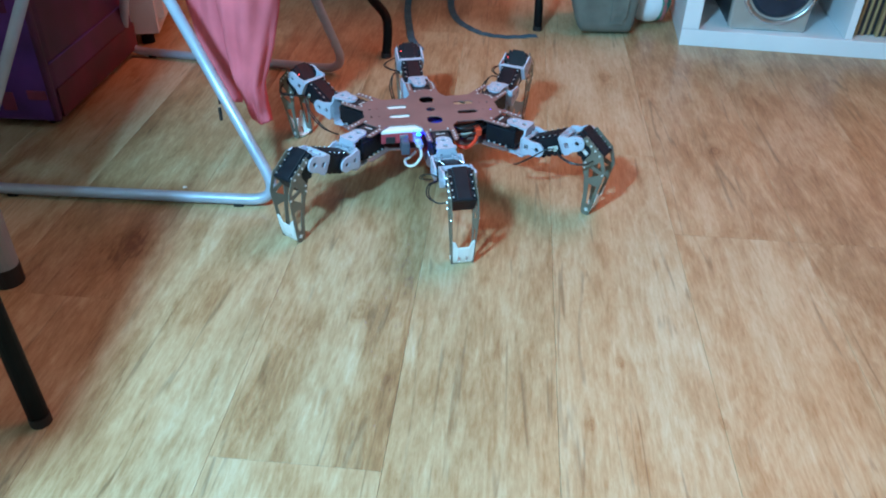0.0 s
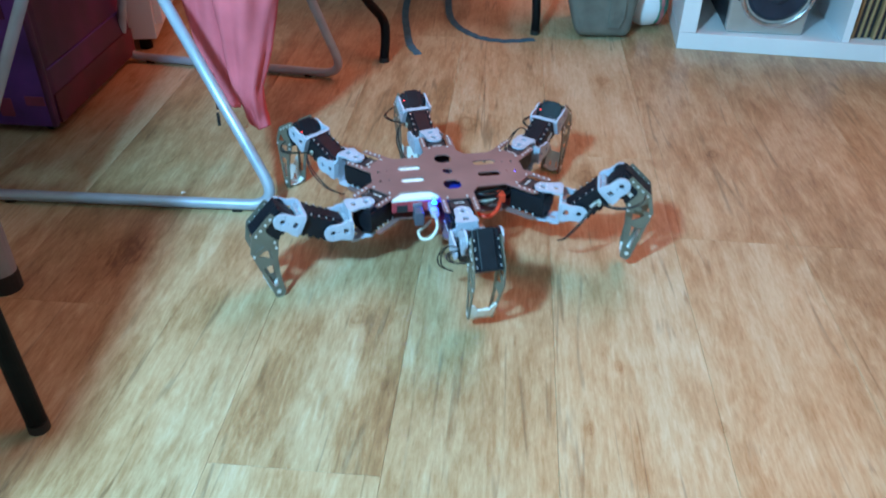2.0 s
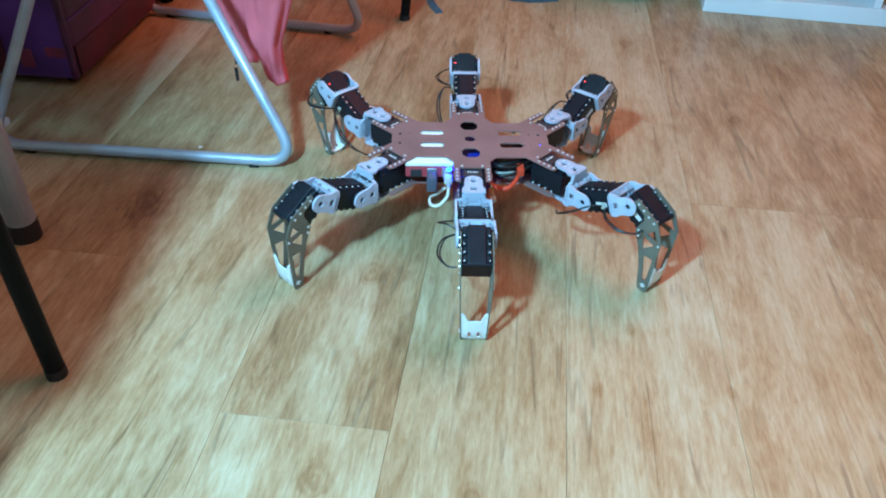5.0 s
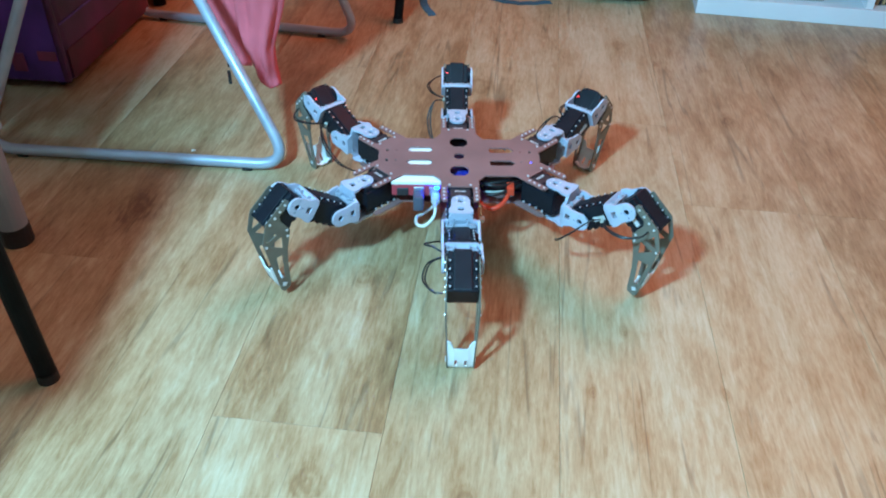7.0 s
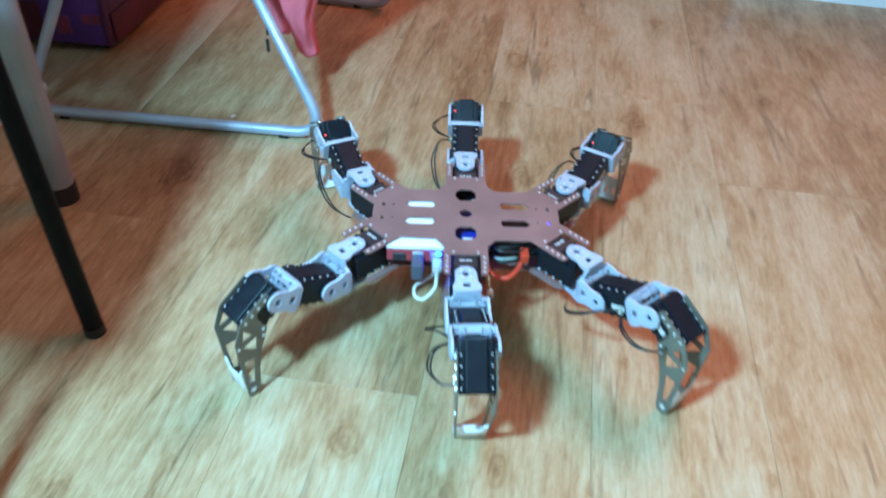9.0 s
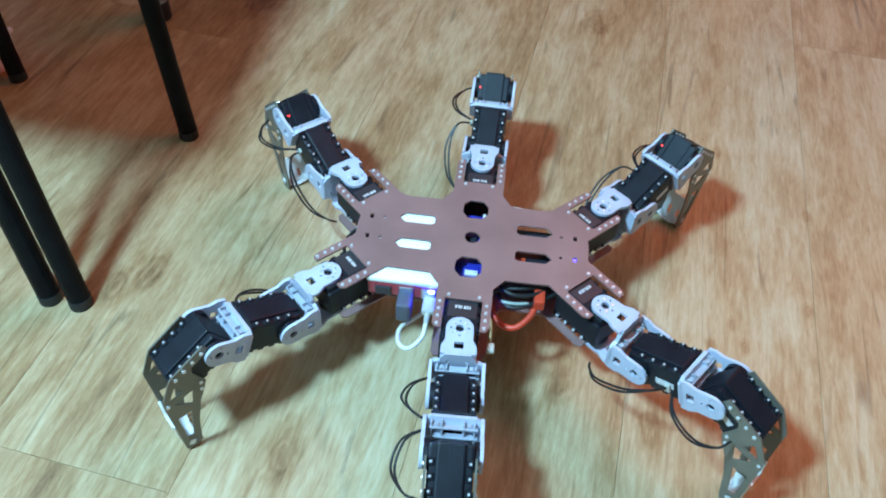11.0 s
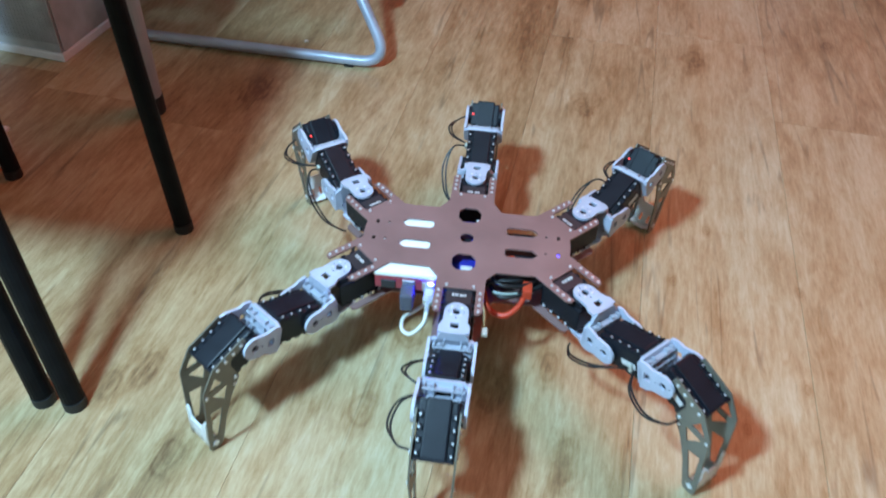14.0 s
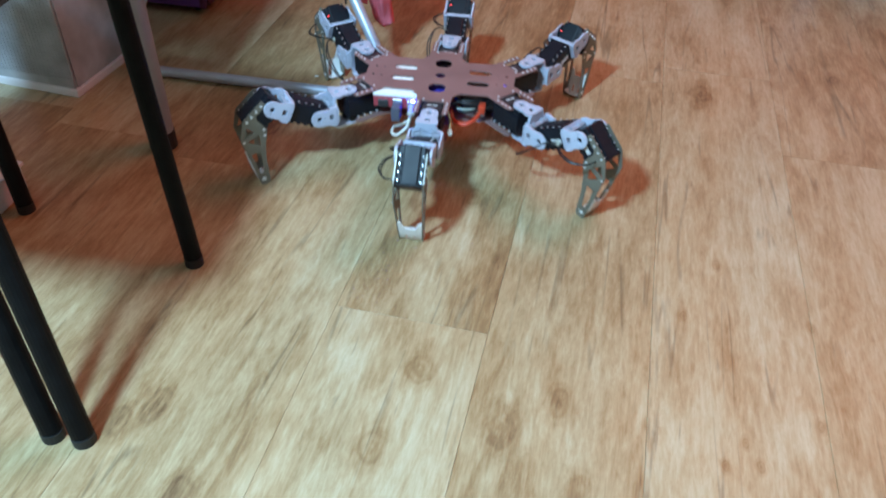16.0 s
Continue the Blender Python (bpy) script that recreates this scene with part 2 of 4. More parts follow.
STRAP = material("petrol_blue_webbing", (0.035, 0.11, 0.16), 0.8, vary=0.2, scale=60, bump=0.5, bump_scale=900)
BAG = material("grey_green_nylon", (0.15, 0.145, 0.125), 0.65, vary=0.2, scale=30, bump=0.5, bump_scale=800)
GREEN = material("green_cloth", (0.03, 0.20, 0.14), 0.7, vary=0.2)
RED_TRIM = material("faded_red_trim", (0.42, 0.12, 0.12), 0.6)
SPEAKER = material("champagne_plastic", (0.50, 0.48, 0.46), 0.35, 0.4, vary=0.06)
CONE = material("dark_cone", (0.02, 0.035, 0.06), 0.4, vary=0.25, scale=20)
CARD = material("tan_card", (0.42, 0.27, 0.13), 0.6, vary=0.15, scale=40)
SCRAP = material("white_paper", (0.80, 0.78, 0.76), 0.8, vary=0.1)
MESH = material("frosted_mesh", (0.46, 0.48, 0.51), 0.5, vary=0.22, scale=22)
SEAT = material("dark_seat", (0.03, 0.027, 0.025), 0.5)
ZIP = material("dark_zip", (0.04, 0.04, 0.045), 0.4, 0.6)


# ---- mesh helpers ----
def part(name, bm, mat, parent=None, label="", m=None, smooth=False):
    me = bpy.data.meshes.new(name)
    bmesh.ops.recalc_face_normals(bm, faces=bm.faces)
    bm.to_mesh(me)
    bm.free()
    me.materials.append(mat)
    if smooth:
        me.shade_smooth()
    ob = new(name, me)
    ob.parent = parent
    if m is not None:
        ob.matrix_basis = m
    return tagged(ob, label)


def again(ob, parent, m):
    """Another part on the same mesh."""
    o = new(ob.name.split(".")[0], ob.data)
    o.parent, o.matrix_basis = parent, m
    return tagged(o, ob.get("label", ""))


def put(bm, src, m=None):
    """Adds one bmesh to another."""
    if m is not None:
        bmesh.ops.transform(src, matrix=m, verts=src.verts)
    me = bpy.data.meshes.new("tmp")
    src.to_mesh(me)
    src.free()
    bm.from_mesh(me)
    bpy.data.meshes.remove(me)
    return bm


def box(sx, sy, sz, centre=(0, 0, 0), bevel=0.0, segs=2):
    bm = bmesh.new()
    bmesh.ops.create_cube(bm, size=1)
    bmesh.ops.transform(bm, matrix=Matrix.Translation(centre) @ Matrix.Diagonal((sx, sy, sz, 1)), verts=bm.verts)
    if bevel:
        bmesh.ops.bevel(bm, geom=bm.edges[:], offset=bevel, segments=segs, profile=0.6, affect="EDGES")
    return bm


def rod(r, h, centre=(0, 0, 0), segs=20, r2=None, m=None):
    bm = bmesh.new()
    bmesh.ops.create_cone(bm, cap_ends=True, segments=segs, radius1=r, radius2=r if r2 is None else r2, depth=h)
    bmesh.ops.translate(bm, vec=centre, verts=bm.verts)
    if m is not None:
        bmesh.ops.transform(bm, matrix=m, verts=bm.verts)
    return bm


def sheet(outline, holes, thick, bevel=0.0):
    """A flat cut sheet from z = 0 up to thick, with holes."""
    bm = bmesh.new()
    for ring in (outline, *holes):
        vs = [bm.verts.new((x, y, 0)) for x, y in ring]
        for i, v in enumerate(vs):
            bm.edges.new((v, vs[i - 1]))
    bmesh.ops.triangle_fill(bm, use_beauty=True, use_dissolve=False, edges=bm.edges[:])
    faces = bm.faces[:]
    ex = bmesh.ops.extrude_face_region(bm, geom=faces)
    bmesh.ops.translate(bm, vec=(0, 0, thick), verts=[v for v in ex["geom"] if isinstance(v, bmesh.types.BMVert)])
    return bm


def arc(cx, cy, r, a0, a1, n=8):
    return [(cx + r * math.cos(radians(a0 + (a1 - a0) * i / n)), cy + r * math.sin(radians(a0 + (a1 - a0) * i / n))) for i in range(n + 1)]


def smooth_line(pts, n=8):
    """Catmull-Rom through points."""
    pts = [Vector(p) for p in pts]
    ext = [2 * pts[0] - pts[1], *pts, 2 * pts[-1] - pts[-2]]
    out = []
    for i in range(1, len(ext) - 2):
        p0, p1, p2, p3 = ext[i - 1:i + 3]
        for j in range(n):
            s = j / n
            out.append(0.5 * ((2 * p1) + (p2 - p0) * s + (2 * p0 - 5 * p1 + 4 * p2 - p3) * s * s + (3 * p1 - p0 - 3 * p2 + p3) * s ** 3))
    return out + [pts[-1]]


def tube(pts, r, segs=8, flat=1.0, closed_ends=True):
    """A round or flattened tube along points."""
    bm, rings = bmesh.new(), []
    up = Vector((0, 0, 1))
    for i, p in enumerate(pts):
        d = (pts[min(i + 1, len(pts) - 1)] - pts[max(i - 1, 0)]).normalized()
        side = d.cross(up)
        side = (side if side.length > 1e-3 else d.cross(Vector((0, 1, 0)))).normalized()
        nor = side.cross(d).normalized()
        rings.append([bm.verts.new(p + r * (math.cos(2 * math.pi * j / segs) * side + flat * math.sin(2 * math.pi * j / segs) * nor)) for j in range(segs)])
    for a, b in zip(rings, rings[1:]):
        for j in range(segs):
            bm.faces.new((a[j], a[(j + 1) % segs], b[(j + 1) % segs], b[j]))
    if closed_ends:
        bm.faces.new(rings[0])
        bm.faces.new(rings[-1][::-1])
    return bm


# ---- the room ----
X0, X1, Y0, Y1, H = -1.9, 2.2, -1.6, 3.2, 2.45


def room():
    floor = tagged(part("floor", box(X1 - X0 + 0.4, Y1 - Y0 + 0.4, 0.1, ((X0 + X1) / 2, (Y0 + Y1) / 2, -0.062)), RUBBER),
                   "oak-look laminate floor of long boards", "floor", kind="structure")
    for name, sx, sy, cx, cy in (("wall_north", X1 - X0, 0.12, (X0 + X1) / 2, Y1 + 0.06), ("wall_south", X1 - X0, 0.12, (X0 + X1) / 2, Y0 - 0.06),
                                 ("wall_west", 0.12, Y1 - Y0 + 0.24, X0 - 0.06, (Y0 + Y1) / 2), ("wall_east", 0.12, Y1 - Y0 + 0.24, X1 + 0.06, (Y0 + Y1) / 2)):
        tagged(part(name, box(sx, sy, H + 0.012, (cx, cy, (H - 0.012) / 2)), WALL), "plain warm painted wall", "wall", kind="structure")
    tagged(part("ceiling", box(X1 - X0 + 0.24, Y1 - Y0 + 0.24, 0.1, ((X0 + X1) / 2, (Y0 + Y1) / 2, H + 0.05)), CEILING), "plain white ceiling",
           "ceiling", kind="structure")
    return floor


FLOOR = room()


# ---- the walking robot ----
HALF_X, HALF_Y, END_Y = 0.123, 0.0623, 0.106       # places of the hip axles
L1, L2 = 0.0525, 0.0714                              # hip to thigh axle, thigh to knee axle
TIP = Vector((0.093, -0.0778))                        # foot tip from the knee axle, along and across the servo
L3, TIP_TURN = TIP.length, math.atan2(TIP.y, TIP.x)
MID = 0.0890                                         # height of the hip servos' middle
TOP_Z, LOW_Z = 0.1127, 0.0707                        # undersides of the two plates
HIPS = {"back_left": (-HALF_X, HALF_Y, 135), "back": (0, END_Y, 90), "back_right": (HALF_X, HALF_Y, 45),
        "front_left": (-HALF_X, -HALF_Y, -135), "front": (0, -END_Y, -90), "front_right": (HALF_X, -HALF_Y, -45)}


def plate_outline():
    pts = []
    for cx, cy, ang, after in ((HALF_X, -HALF_Y, -45, [(0.1085, -0.004), (0.1085, 0.004)]), (HALF_X, HALF_Y, 45, [(0.064, 0.0455), (0.034, 0.0460)]),
                               (0, END_Y, 90, [(-0.034, 0.0460), (-0.064, 0.0455)]), (-HALF_X, HALF_Y, 135, [(-0.1085, 0.004), (-0.1085, -0.004)]),
                               (-HALF_X, -HALF_Y, -135, [(-0.064, -0.0475), (-0.034, -0.0480)]), (0, -END_Y, -90, [(0.034, -0.0480), (0.064, -0.0475)])):
        c, s = math.cos(radians(ang)), math.sin(radians(ang))
        for u, v in ((-0.046, -0.0245), (-0.003, -0.0245), (0.0015, -0.0215), (0.0015, -0.0165), (-0.031, -0.0165), (-0.031, 0.0165), (0.0015, 0.0165),
                     (0.0015, 0.0215), (-0.003, 0.0245), (-0.046, 0.0245)):
            pts.append((cx + c * u - s * v, cy + s * u + c * v))
        pts += after
    return pts


def slot(cx, cy, w, h, point):
    """A slot with one pointed and one clipped end."""
    e, k = w / 2, h / 2
    return [(cx + point * x, cy + y) for x, y in ((-e, -k * 0.6), (-e, k * 0.6), (-e + 0.003, k), (e - 0.006, k), (e, 0.0), (e - 0.006, -k), (-e + 0.003, -k))]


def octagon(cx, cy, w, h):
    return [(cx + w / 2 * x, cy + h / 2 * y) for x, y in ((1, 0.45), (0.55, 1), (-0.55, 1), (-1, 0.45), (-1, -0.45), (-0.55, -1), (0.55, -1), (1, -0.45))]


def plate(holed):
    holes = [octagon(0, 0.037, 0.024, 0.024), octagon(0, -0.037, 0.024, 0.024), arc(0, 0, 0.0072, 0, 345, 23),
             slot(-0.054, 0.0165, 0.034, 0.0125, -1), slot(-0.054, -0.0165, 0.034, 0.0125, -1), slot(0.058, 0.0165, 0.034, 0.0125, 1), slot(0.058, -0.0165, 0.034, 0.0125, 1)]
    for x in (-0.085, 0.083):
        for y in (-0.013, 0.013):
            holes.append(arc(x, y, 0.0016, 0, 330, 11))
    for x in (-0.097, 0.096):
        for y in (-0.013, 0.013):
            holes.append([(x - 0.0018, y - 0.0028), (x + 0.0018, y - 0.0028), (x + 0.0018, y + 0.0028), (x - 0.0018, y + 0.0028)])
    return sheet(plate_outline(), holes if holed else [], 0.0018)


def servo_mesh(wide=0.034, horn=0.0038):
    """Servo about its axle, which runs along y; the long end points along x."""
    e = wide / 2
    bm = box(0.0500, wide, 0.0285, (0.0155, 0, 0), 0.0022)
    put(bm, box(0.0505, wide - 0.0125, 0.0335, (0.0148, 0, 0), 0.0018))
    put(bm, box(0.0026, wide + 0.0012, 0.0320, (0.0402, 0, 0), 0.0008, 1))
    for s in (-1, 1):
        for z in (-1, 1):
            for i in range(4):
                put(bm, box(0.0058, 0.0050, 0.0046, (0.004 + 0.0105 * i, s * (e - 0.0028), z * 0.0138), 0.0008, 1))
        put(bm, rod(0.0112, 0.0042, (0, 0, s * (e + horn - 0.0021)), 24, m=Matrix.Rotation(radians(90), 4, "X")))
    return bm


def arm_outline(reach, half, r=0.0118):
    """Side arm of a bracket: a round end about the axle, widening to the base."""
    return [*arc(0, 0, r, 90, 270, 12), (reach * 0.45, -r), (reach * 0.72, -half), (reach, -half), (reach, half), (reach * 0.72, half), (reach * 0.45, r)]


def bracket_mesh(reach, half=0.0145, gap=0.0208, thick=0.0028):
    """U bracket: two arms along x about an axle that runs along y, and a pierced base at x = reach."""
    bm = bmesh.new()
    for s in (-1, 1):
        holes = [arc(0, 0, 0.0038, 0, 330, 11)]
        for a in range(0, 360, 90):
            holes.append(arc(0.0076 * math.cos(radians(a)), 0.0076 * math.sin(radians(a)), 0.0011, 0, 300, 5))
        holes.append([(reach * 0.55, -0.004), (reach * 0.80, -0.004), (reach * 0.80, 0.004), (reach * 0.55, 0.004)])
        put(bm, sheet(arm_outline(reach, half), holes, thick), Matrix.Translation((0, s * gap - (thick if s < 0 else 0), 0)) @ Matrix.Rotation(radians(90), 4, "X") @ Matrix.Translation((0, 0, -thick)))
    w = gap + thick
    base = sheet([(-w + 0.006, -half), (w - 0.006, -half), (w, -half + 0.004), (w, half - 0.004), (w - 0.006, half), (-w + 0.006, half), (-w, half - 0.004), (-w, -half + 0.004)],
                 [[(-0.007, -0.004), (0.007, -0.004), (0.007, 0.004), (-0.007, 0.004)]]
                 + [arc(x, y, 0.0017, 0, 300, 5) for x in (-0.015, -0.011, 0.011, 0.015) for y in (-0.008, 0.008)], 0.0036)
    put(bm, base, Matrix(((0, 0, 1, reach - 0.0018), (1, 0, 0, 0), (0, 1, 0, 0), (0, 0, 0, 1))))
    return bm


def ribs_mesh(reach):
    """Rib lattice inside the bracket's base."""
    bm = bmesh.new()
    for z in (-0.0085, 0.0, 0.0085):
        put(bm, box(0.006, 0.0385, 0.0016, (reach - 0.0048, 0, z), 0.0004, 1))
    for y in (-0.0165, -0.0085, 0.0085, 0.0165):
        put(bm, box(0.005, 0.0014, 0.026, (reach - 0.0044, y, 0), 0.0004, 1))
    for y in (-0.0125, 0.0125):
        for z in (-0.0085, 0.0085):
            put(bm, rod(0.0028, 0.004, (0, 0, 0), 10, m=Matrix.Translation((reach - 0.0045, y, z)) @ Matrix.Rotation(radians(90), 4, "Y")))
    return bm


SHIN = [(0.000, 0.0190), (0.038, 0.0190), (0.0435, 0.0155), (0.0605, 0.0035), (0.0645, -0.0040), (0.0811, -0.0356), (0.0986, -0.0694), (0.0978, -0.0750), (0.0887, -0.0784),
        (0.0839, -0.0744), (0.0643, -0.0490), (0.0467, -0.0311), (0.0347, -0.0224), (0.0270, -0.0160), (0.0250, 0.0050), (0.0210, 0.0100), (0.000, 0.0100)]
SHIN_HOLES = [[(0.0430, 0.0085), (0.0565, -0.0002), (0.0412, -0.0049)], [(0.0395, -0.0122), (0.0580, -0.0073), (0.0515, -0.0262)],
              [(0.0588, -0.0325), (0.0701, -0.0252), (0.0868, -0.0581), (0.0821, -0.0610)]]
SHIN_Y = 0.0178                                      # inner faces of the shin plates from the middle


def inset(z):
    """How far the shin plates have drawn together at a height below the knee."""
    return 0.0036 * max(0.0, -z) / 0.078


def shin_plate(side):
    bm = sheet(SHIN, SHIN_HOLES, 0.0016)
    bmesh.ops.transform(bm, matrix=Matrix.Translation((0, side * SHIN_Y + (0.0016 if side > 0 else 0), 0)) @ Matrix.Rotation(radians(90), 4, "X"), verts=bm.verts)
    for v in bm.verts:
        v.co.y -= side * inset(v.co.z)
    return bm


def foot_mesh():
    """Bent acrylic shoe between the two shin plates: a rounded toe, a deep notch above and two slanting slots."""
    prof = smooth_line([(0.0865, -0.0768, 0), (0.0930, -0.0778, 0), (0.0975, -0.0727, 0), (0.0930, -0.0570, 0), (0.0815, -0.0339, 0)], 6)
    bm, half, t = bmesh.new(), SHIN_Y - 0.0003, 0.0022
    cols = [half * k / 8 for k in range(-8, 9)]
    grid = []
    for i, p in enumerate(prof):
        f = i / (len(prof) - 1)
        toe = max(0.0, 1 - abs(f - 0.22) / 0.30)          # the toe is rounded off at its corners
        row = []
        for y in cols:
            a = abs(y) / half
            notch = min(1.0, max(0.0, (0.80 - a) / 0.30)) * max(f - 0.58, 0) / 0.42
            round_off = max(0.0, a - 0.45) / 0.55 * toe
            row.append(bm.verts.new((p.x + 0.0060 * notch - 0.0030 * round_off, y * (1 - 0.08 * toe) * (1 - inset(p.y) / half), p.y - 0.0095 * notch + 0.0095 * round_off)))
        grid.append(row)
    for i, (a, b) in enumerate(zip(grid, grid[1:])):
        for j in range(len(cols) - 1):
            if 14 <= i <= 18 and j in (4, 5, 10, 11):
                continue
            bm.faces.new((a[j], a[j + 1], b[j + 1], b[j]))
    bmesh.ops.recalc_face_normals(bm, faces=bm.faces)
    bmesh.ops.solidify(bm, geom=bm.faces[:], thickness=t)
    return bm


def label_mesh():
    bm = box(0.017, 0.0060, 0.0004)
    return bm


def label_bars():
    bm = bmesh.new()
    for x, w in ((-0.0062, 0.0012), (-0.0042, 0.0014), (-0.0018, 0.0022), (0.0012, 0.0010), (0.0030, 0.0016), (0.0058, 0.0020)):
        put(bm, box(w, 0.0030, 0.0004, (x, 0, 0.0003)))
    return bm


def robot():
    root = new("hexapod_robot")
    tagged(root, "six-legged robot with brown board body, black servos and grey brackets", "robot")
    top = part("top_plate", plate(True), PLATE, root, "brown circuit-board top plate with slots and screw rows", pose(0, 0, TOP_Z))
    part("bottom_plate", plate(False), PLATE, root, "brown circuit-board bottom plate", pose(0, 0, LOW_Z))
    links = {}
    shared = {}

    def shared_part(name, make, mat, parent, label="", m=None, key=None):
        key = key or name
        if key in shared:
            return again(shared[key], parent, m if m is not None else Matrix())
        shared[key] = part(name, make(), mat, parent, label, m)
        return shared[key]

    for leg, (cx, cy, ang) in HIPS.items():
        hip = pose(cx, cy, MID, 0, 0, ang)
        # hip servo, lying inward with its axle upright
        motor = shared_part("hip_servo", lambda: servo_mesh(0.0380, 0.0007), SERVO, root, "black plastic servo", hip @ pose(0, 0, 0.0025, 90, 0, 180))
        # print on the servo's top
        shared_part("label", lambda: box(0.0215, 0.0250, 0.0006, (0, 0, 0)), LABEL_DARK, motor, "black sticker", pose(0.0245, 0.0193, 0, 90, 0, 0), "sticker")
        shared_part("print", label_bars, LABEL, motor, "pale print on the sticker", pose(0.0245, 0.0197, 0, -90, 0, 0) @ pose(0, 0, 0, 0, 0, 90), "print")
        for i in range(4):
            for side in (-1, 1):
                shared_part("screw", None if "screw" in shared else (lambda: rod(0.0018, 0.0016, (0, 0, 0), 10, 0.0013)), SCREW, root, "", hip @ pose(-0.004 - 0.0105 * i, side * 0.0164, -0.0135, 90, 0, 0), "screw")
        # screws along the fork
        for u, v in ((-0.002, 0.0205), (-0.010, 0.0205), (-0.018, 0.0205), (-0.026, 0.0205), (-0.002, -0.0205), (-0.010, -0.0205), (-0.018, -0.0205), (-0.026, -0.0205),
                     (-0.0345, 0.0135), (-0.0345, -0.0135)):
            at = pose(0, 0, -TOP_Z) @ pose(cx, cy, 0, 0, 0, ang) @ pose(u, v, TOP_Z + 0.0022)
            shared_part("screw", lambda: rod(0.0018, 0.0016, (0, 0, 0), 10, 0.0013), SCREW, top, "", at)
        # hip bracket and thigh bracket, back to back
        reach = L1 / 2
        coxa = part("hip_bracket", bracket_mesh(reach, 0.0150, 0.0222) if "hip_bracket" not in shared else bmesh.new(), BRACKET, root, "pale grey plastic bracket")
        if "hip_bracket" in shared:
            old, coxa.data = coxa.data, shared["hip_bracket"].data
            bpy.data.meshes.remove(old)
        else:
            bmh = bmesh.new()
            bmh.from_mesh(coxa.data)
            bmesh.ops.transform(bmh, matrix=Matrix.Rotation(radians(90), 4, "X"), verts=bmh.verts)
            bmh.to_mesh(coxa.data)
            bmh.free()
            shared["hip_bracket"] = coxa
        shared_part("thigh_bracket", lambda: bracket_mesh(L1 / 2, 0.0145, 0.0208), BRACKET, coxa, "", pose(L1, 0, 0, 0, 0, 180))
        shared_part("bracket_rib", lambda: ribs_mesh(L1 / 2), BRACKET_SHADED, coxa, "", pose(L1, 0, 0, 0, 0, 180), "rib_a")
        for z in (0.0253, -0.0253):
            for a in range(45, 405, 90):
                shared_part("horn_screw", lambda: rod(0.0013, 0.0010, (0, 0, 0), 8), SCREW, coxa, "",
                            pose(0.0066 * math.cos(radians(a)), 0.0066 * math.sin(radians(a)), z))
        # thigh
        femur = shared_part("thigh_servo", servo_mesh, SERVO, root, "black plastic servo", None, "servo")
        femur.name = "thigh_servo"
        shared_part("knee_bracket", lambda: bracket_mesh(L2 - 0.0445, 0.0150, 0.0208), BRACKET, femur, "", pose(L2, 0, 0, 0, 0, 180))
        shared_part("bracket_rib", lambda: ribs_mesh(L2 - 0.0445), BRACKET_SHADED, femur, "", pose(L2, 0, 0, 0, 0, 180), "rib_b")
        shared_part("label", lambda: label_mesh(), LABEL, femur, "pale print", pose(0.026, -0.0172, -0.003, 90, 0, 0), "tag")
        side = 1 if "back" in leg else -1
        flip = pose(0, 0, 0) if side > 0 else Matrix.Diagonal((1, -1, 1, 1))
        for i in range(2):
            shared_part("cable", lambda i=i: tube(smooth_line([(0.030, 0.019, -0.004), (0.024, 0.034, 0.002), (0.000, 0.040 + 0.004 * i, -0.004), (-0.030, 0.036 + 0.003 * i, -0.012),
                        (-0.046, 0.026, -0.016), (-0.052, 0.018, -0.018)], 6), 0.0011, 6), WIRE_BLACK, femur, "thin black cable", flip, "cable_a%d" % i)
            shared_part("cable", lambda i=i: tube(smooth_line([(0.034, 0.019, -0.006), (0.046, 0.036 + 0.003 * i, -0.010), (0.066, 0.042 + 0.003 * i, -0.022), (0.082, 0.034, -0.030),
                        (0.088, 0.022, -0.030)], 6), 0.0011, 6), WIRE_BLACK, femur, "thin black cable", flip, "cable_b%d" % i)
        shared_part("connector", lambda: box(0.005, 0.003, 0.008, (0.030, 0.0195, -0.004), 0.0006, 1), PLUG_WHITE, femur, "white plug", flip)
        # shin
        tibia = shared_part("knee_servo", servo_mesh, SERVO, root, "black plastic servo", None, "servo")
        tibia.name = "knee_servo"
        for side in (-1, 1):
            shared_part("shin_plate", lambda side=side: shin_plate(side), GLASSFIBRE, tibia, "olive-brown cut-out shin plate", None, "shin%d" % side)
            for i in range(4):
                shared_part("screw", None, SCREW, tibia, "", pose(0.006 + 0.0098 * i, side * (SHIN_Y + 0.0020), 0.0145, 90, 0, 0), "screw")
            for x, z in ((0.030, -0.012), (0.0355, -0.0190), (0.0610, -0.0030)):
                shared_part("screw", None, SCREW, tibia, "", pose(x, side * (SHIN_Y + 0.0020 - inset(z)), z, 90, 0, 0), "screw")
            shared_part("bolt", lambda: box(0.0052, 0.0012, 0.0052), SCREW, tibia, "bright square nut", pose(0.0897, side * (SHIN_Y + 0.0021 - inset(-0.0668)), -0.0668, 0, 27, 0))
        shared_part("foot", foot_mesh, ACRYLIC, tibia, "milky clear acrylic foot")
        shared_part("label", None, LABEL, tibia, "", pose(0.014, -0.0172, -0.002, 90, 0, 0), "tag")
        if "back" in leg:
            shared_part("indicator", lambda: box(0.0010, 0.0020, 0.0018, (-0.0113, 0.0150, -0.0010), 0.0003, 1), LED_RED, tibia, "small red indicator lamp")
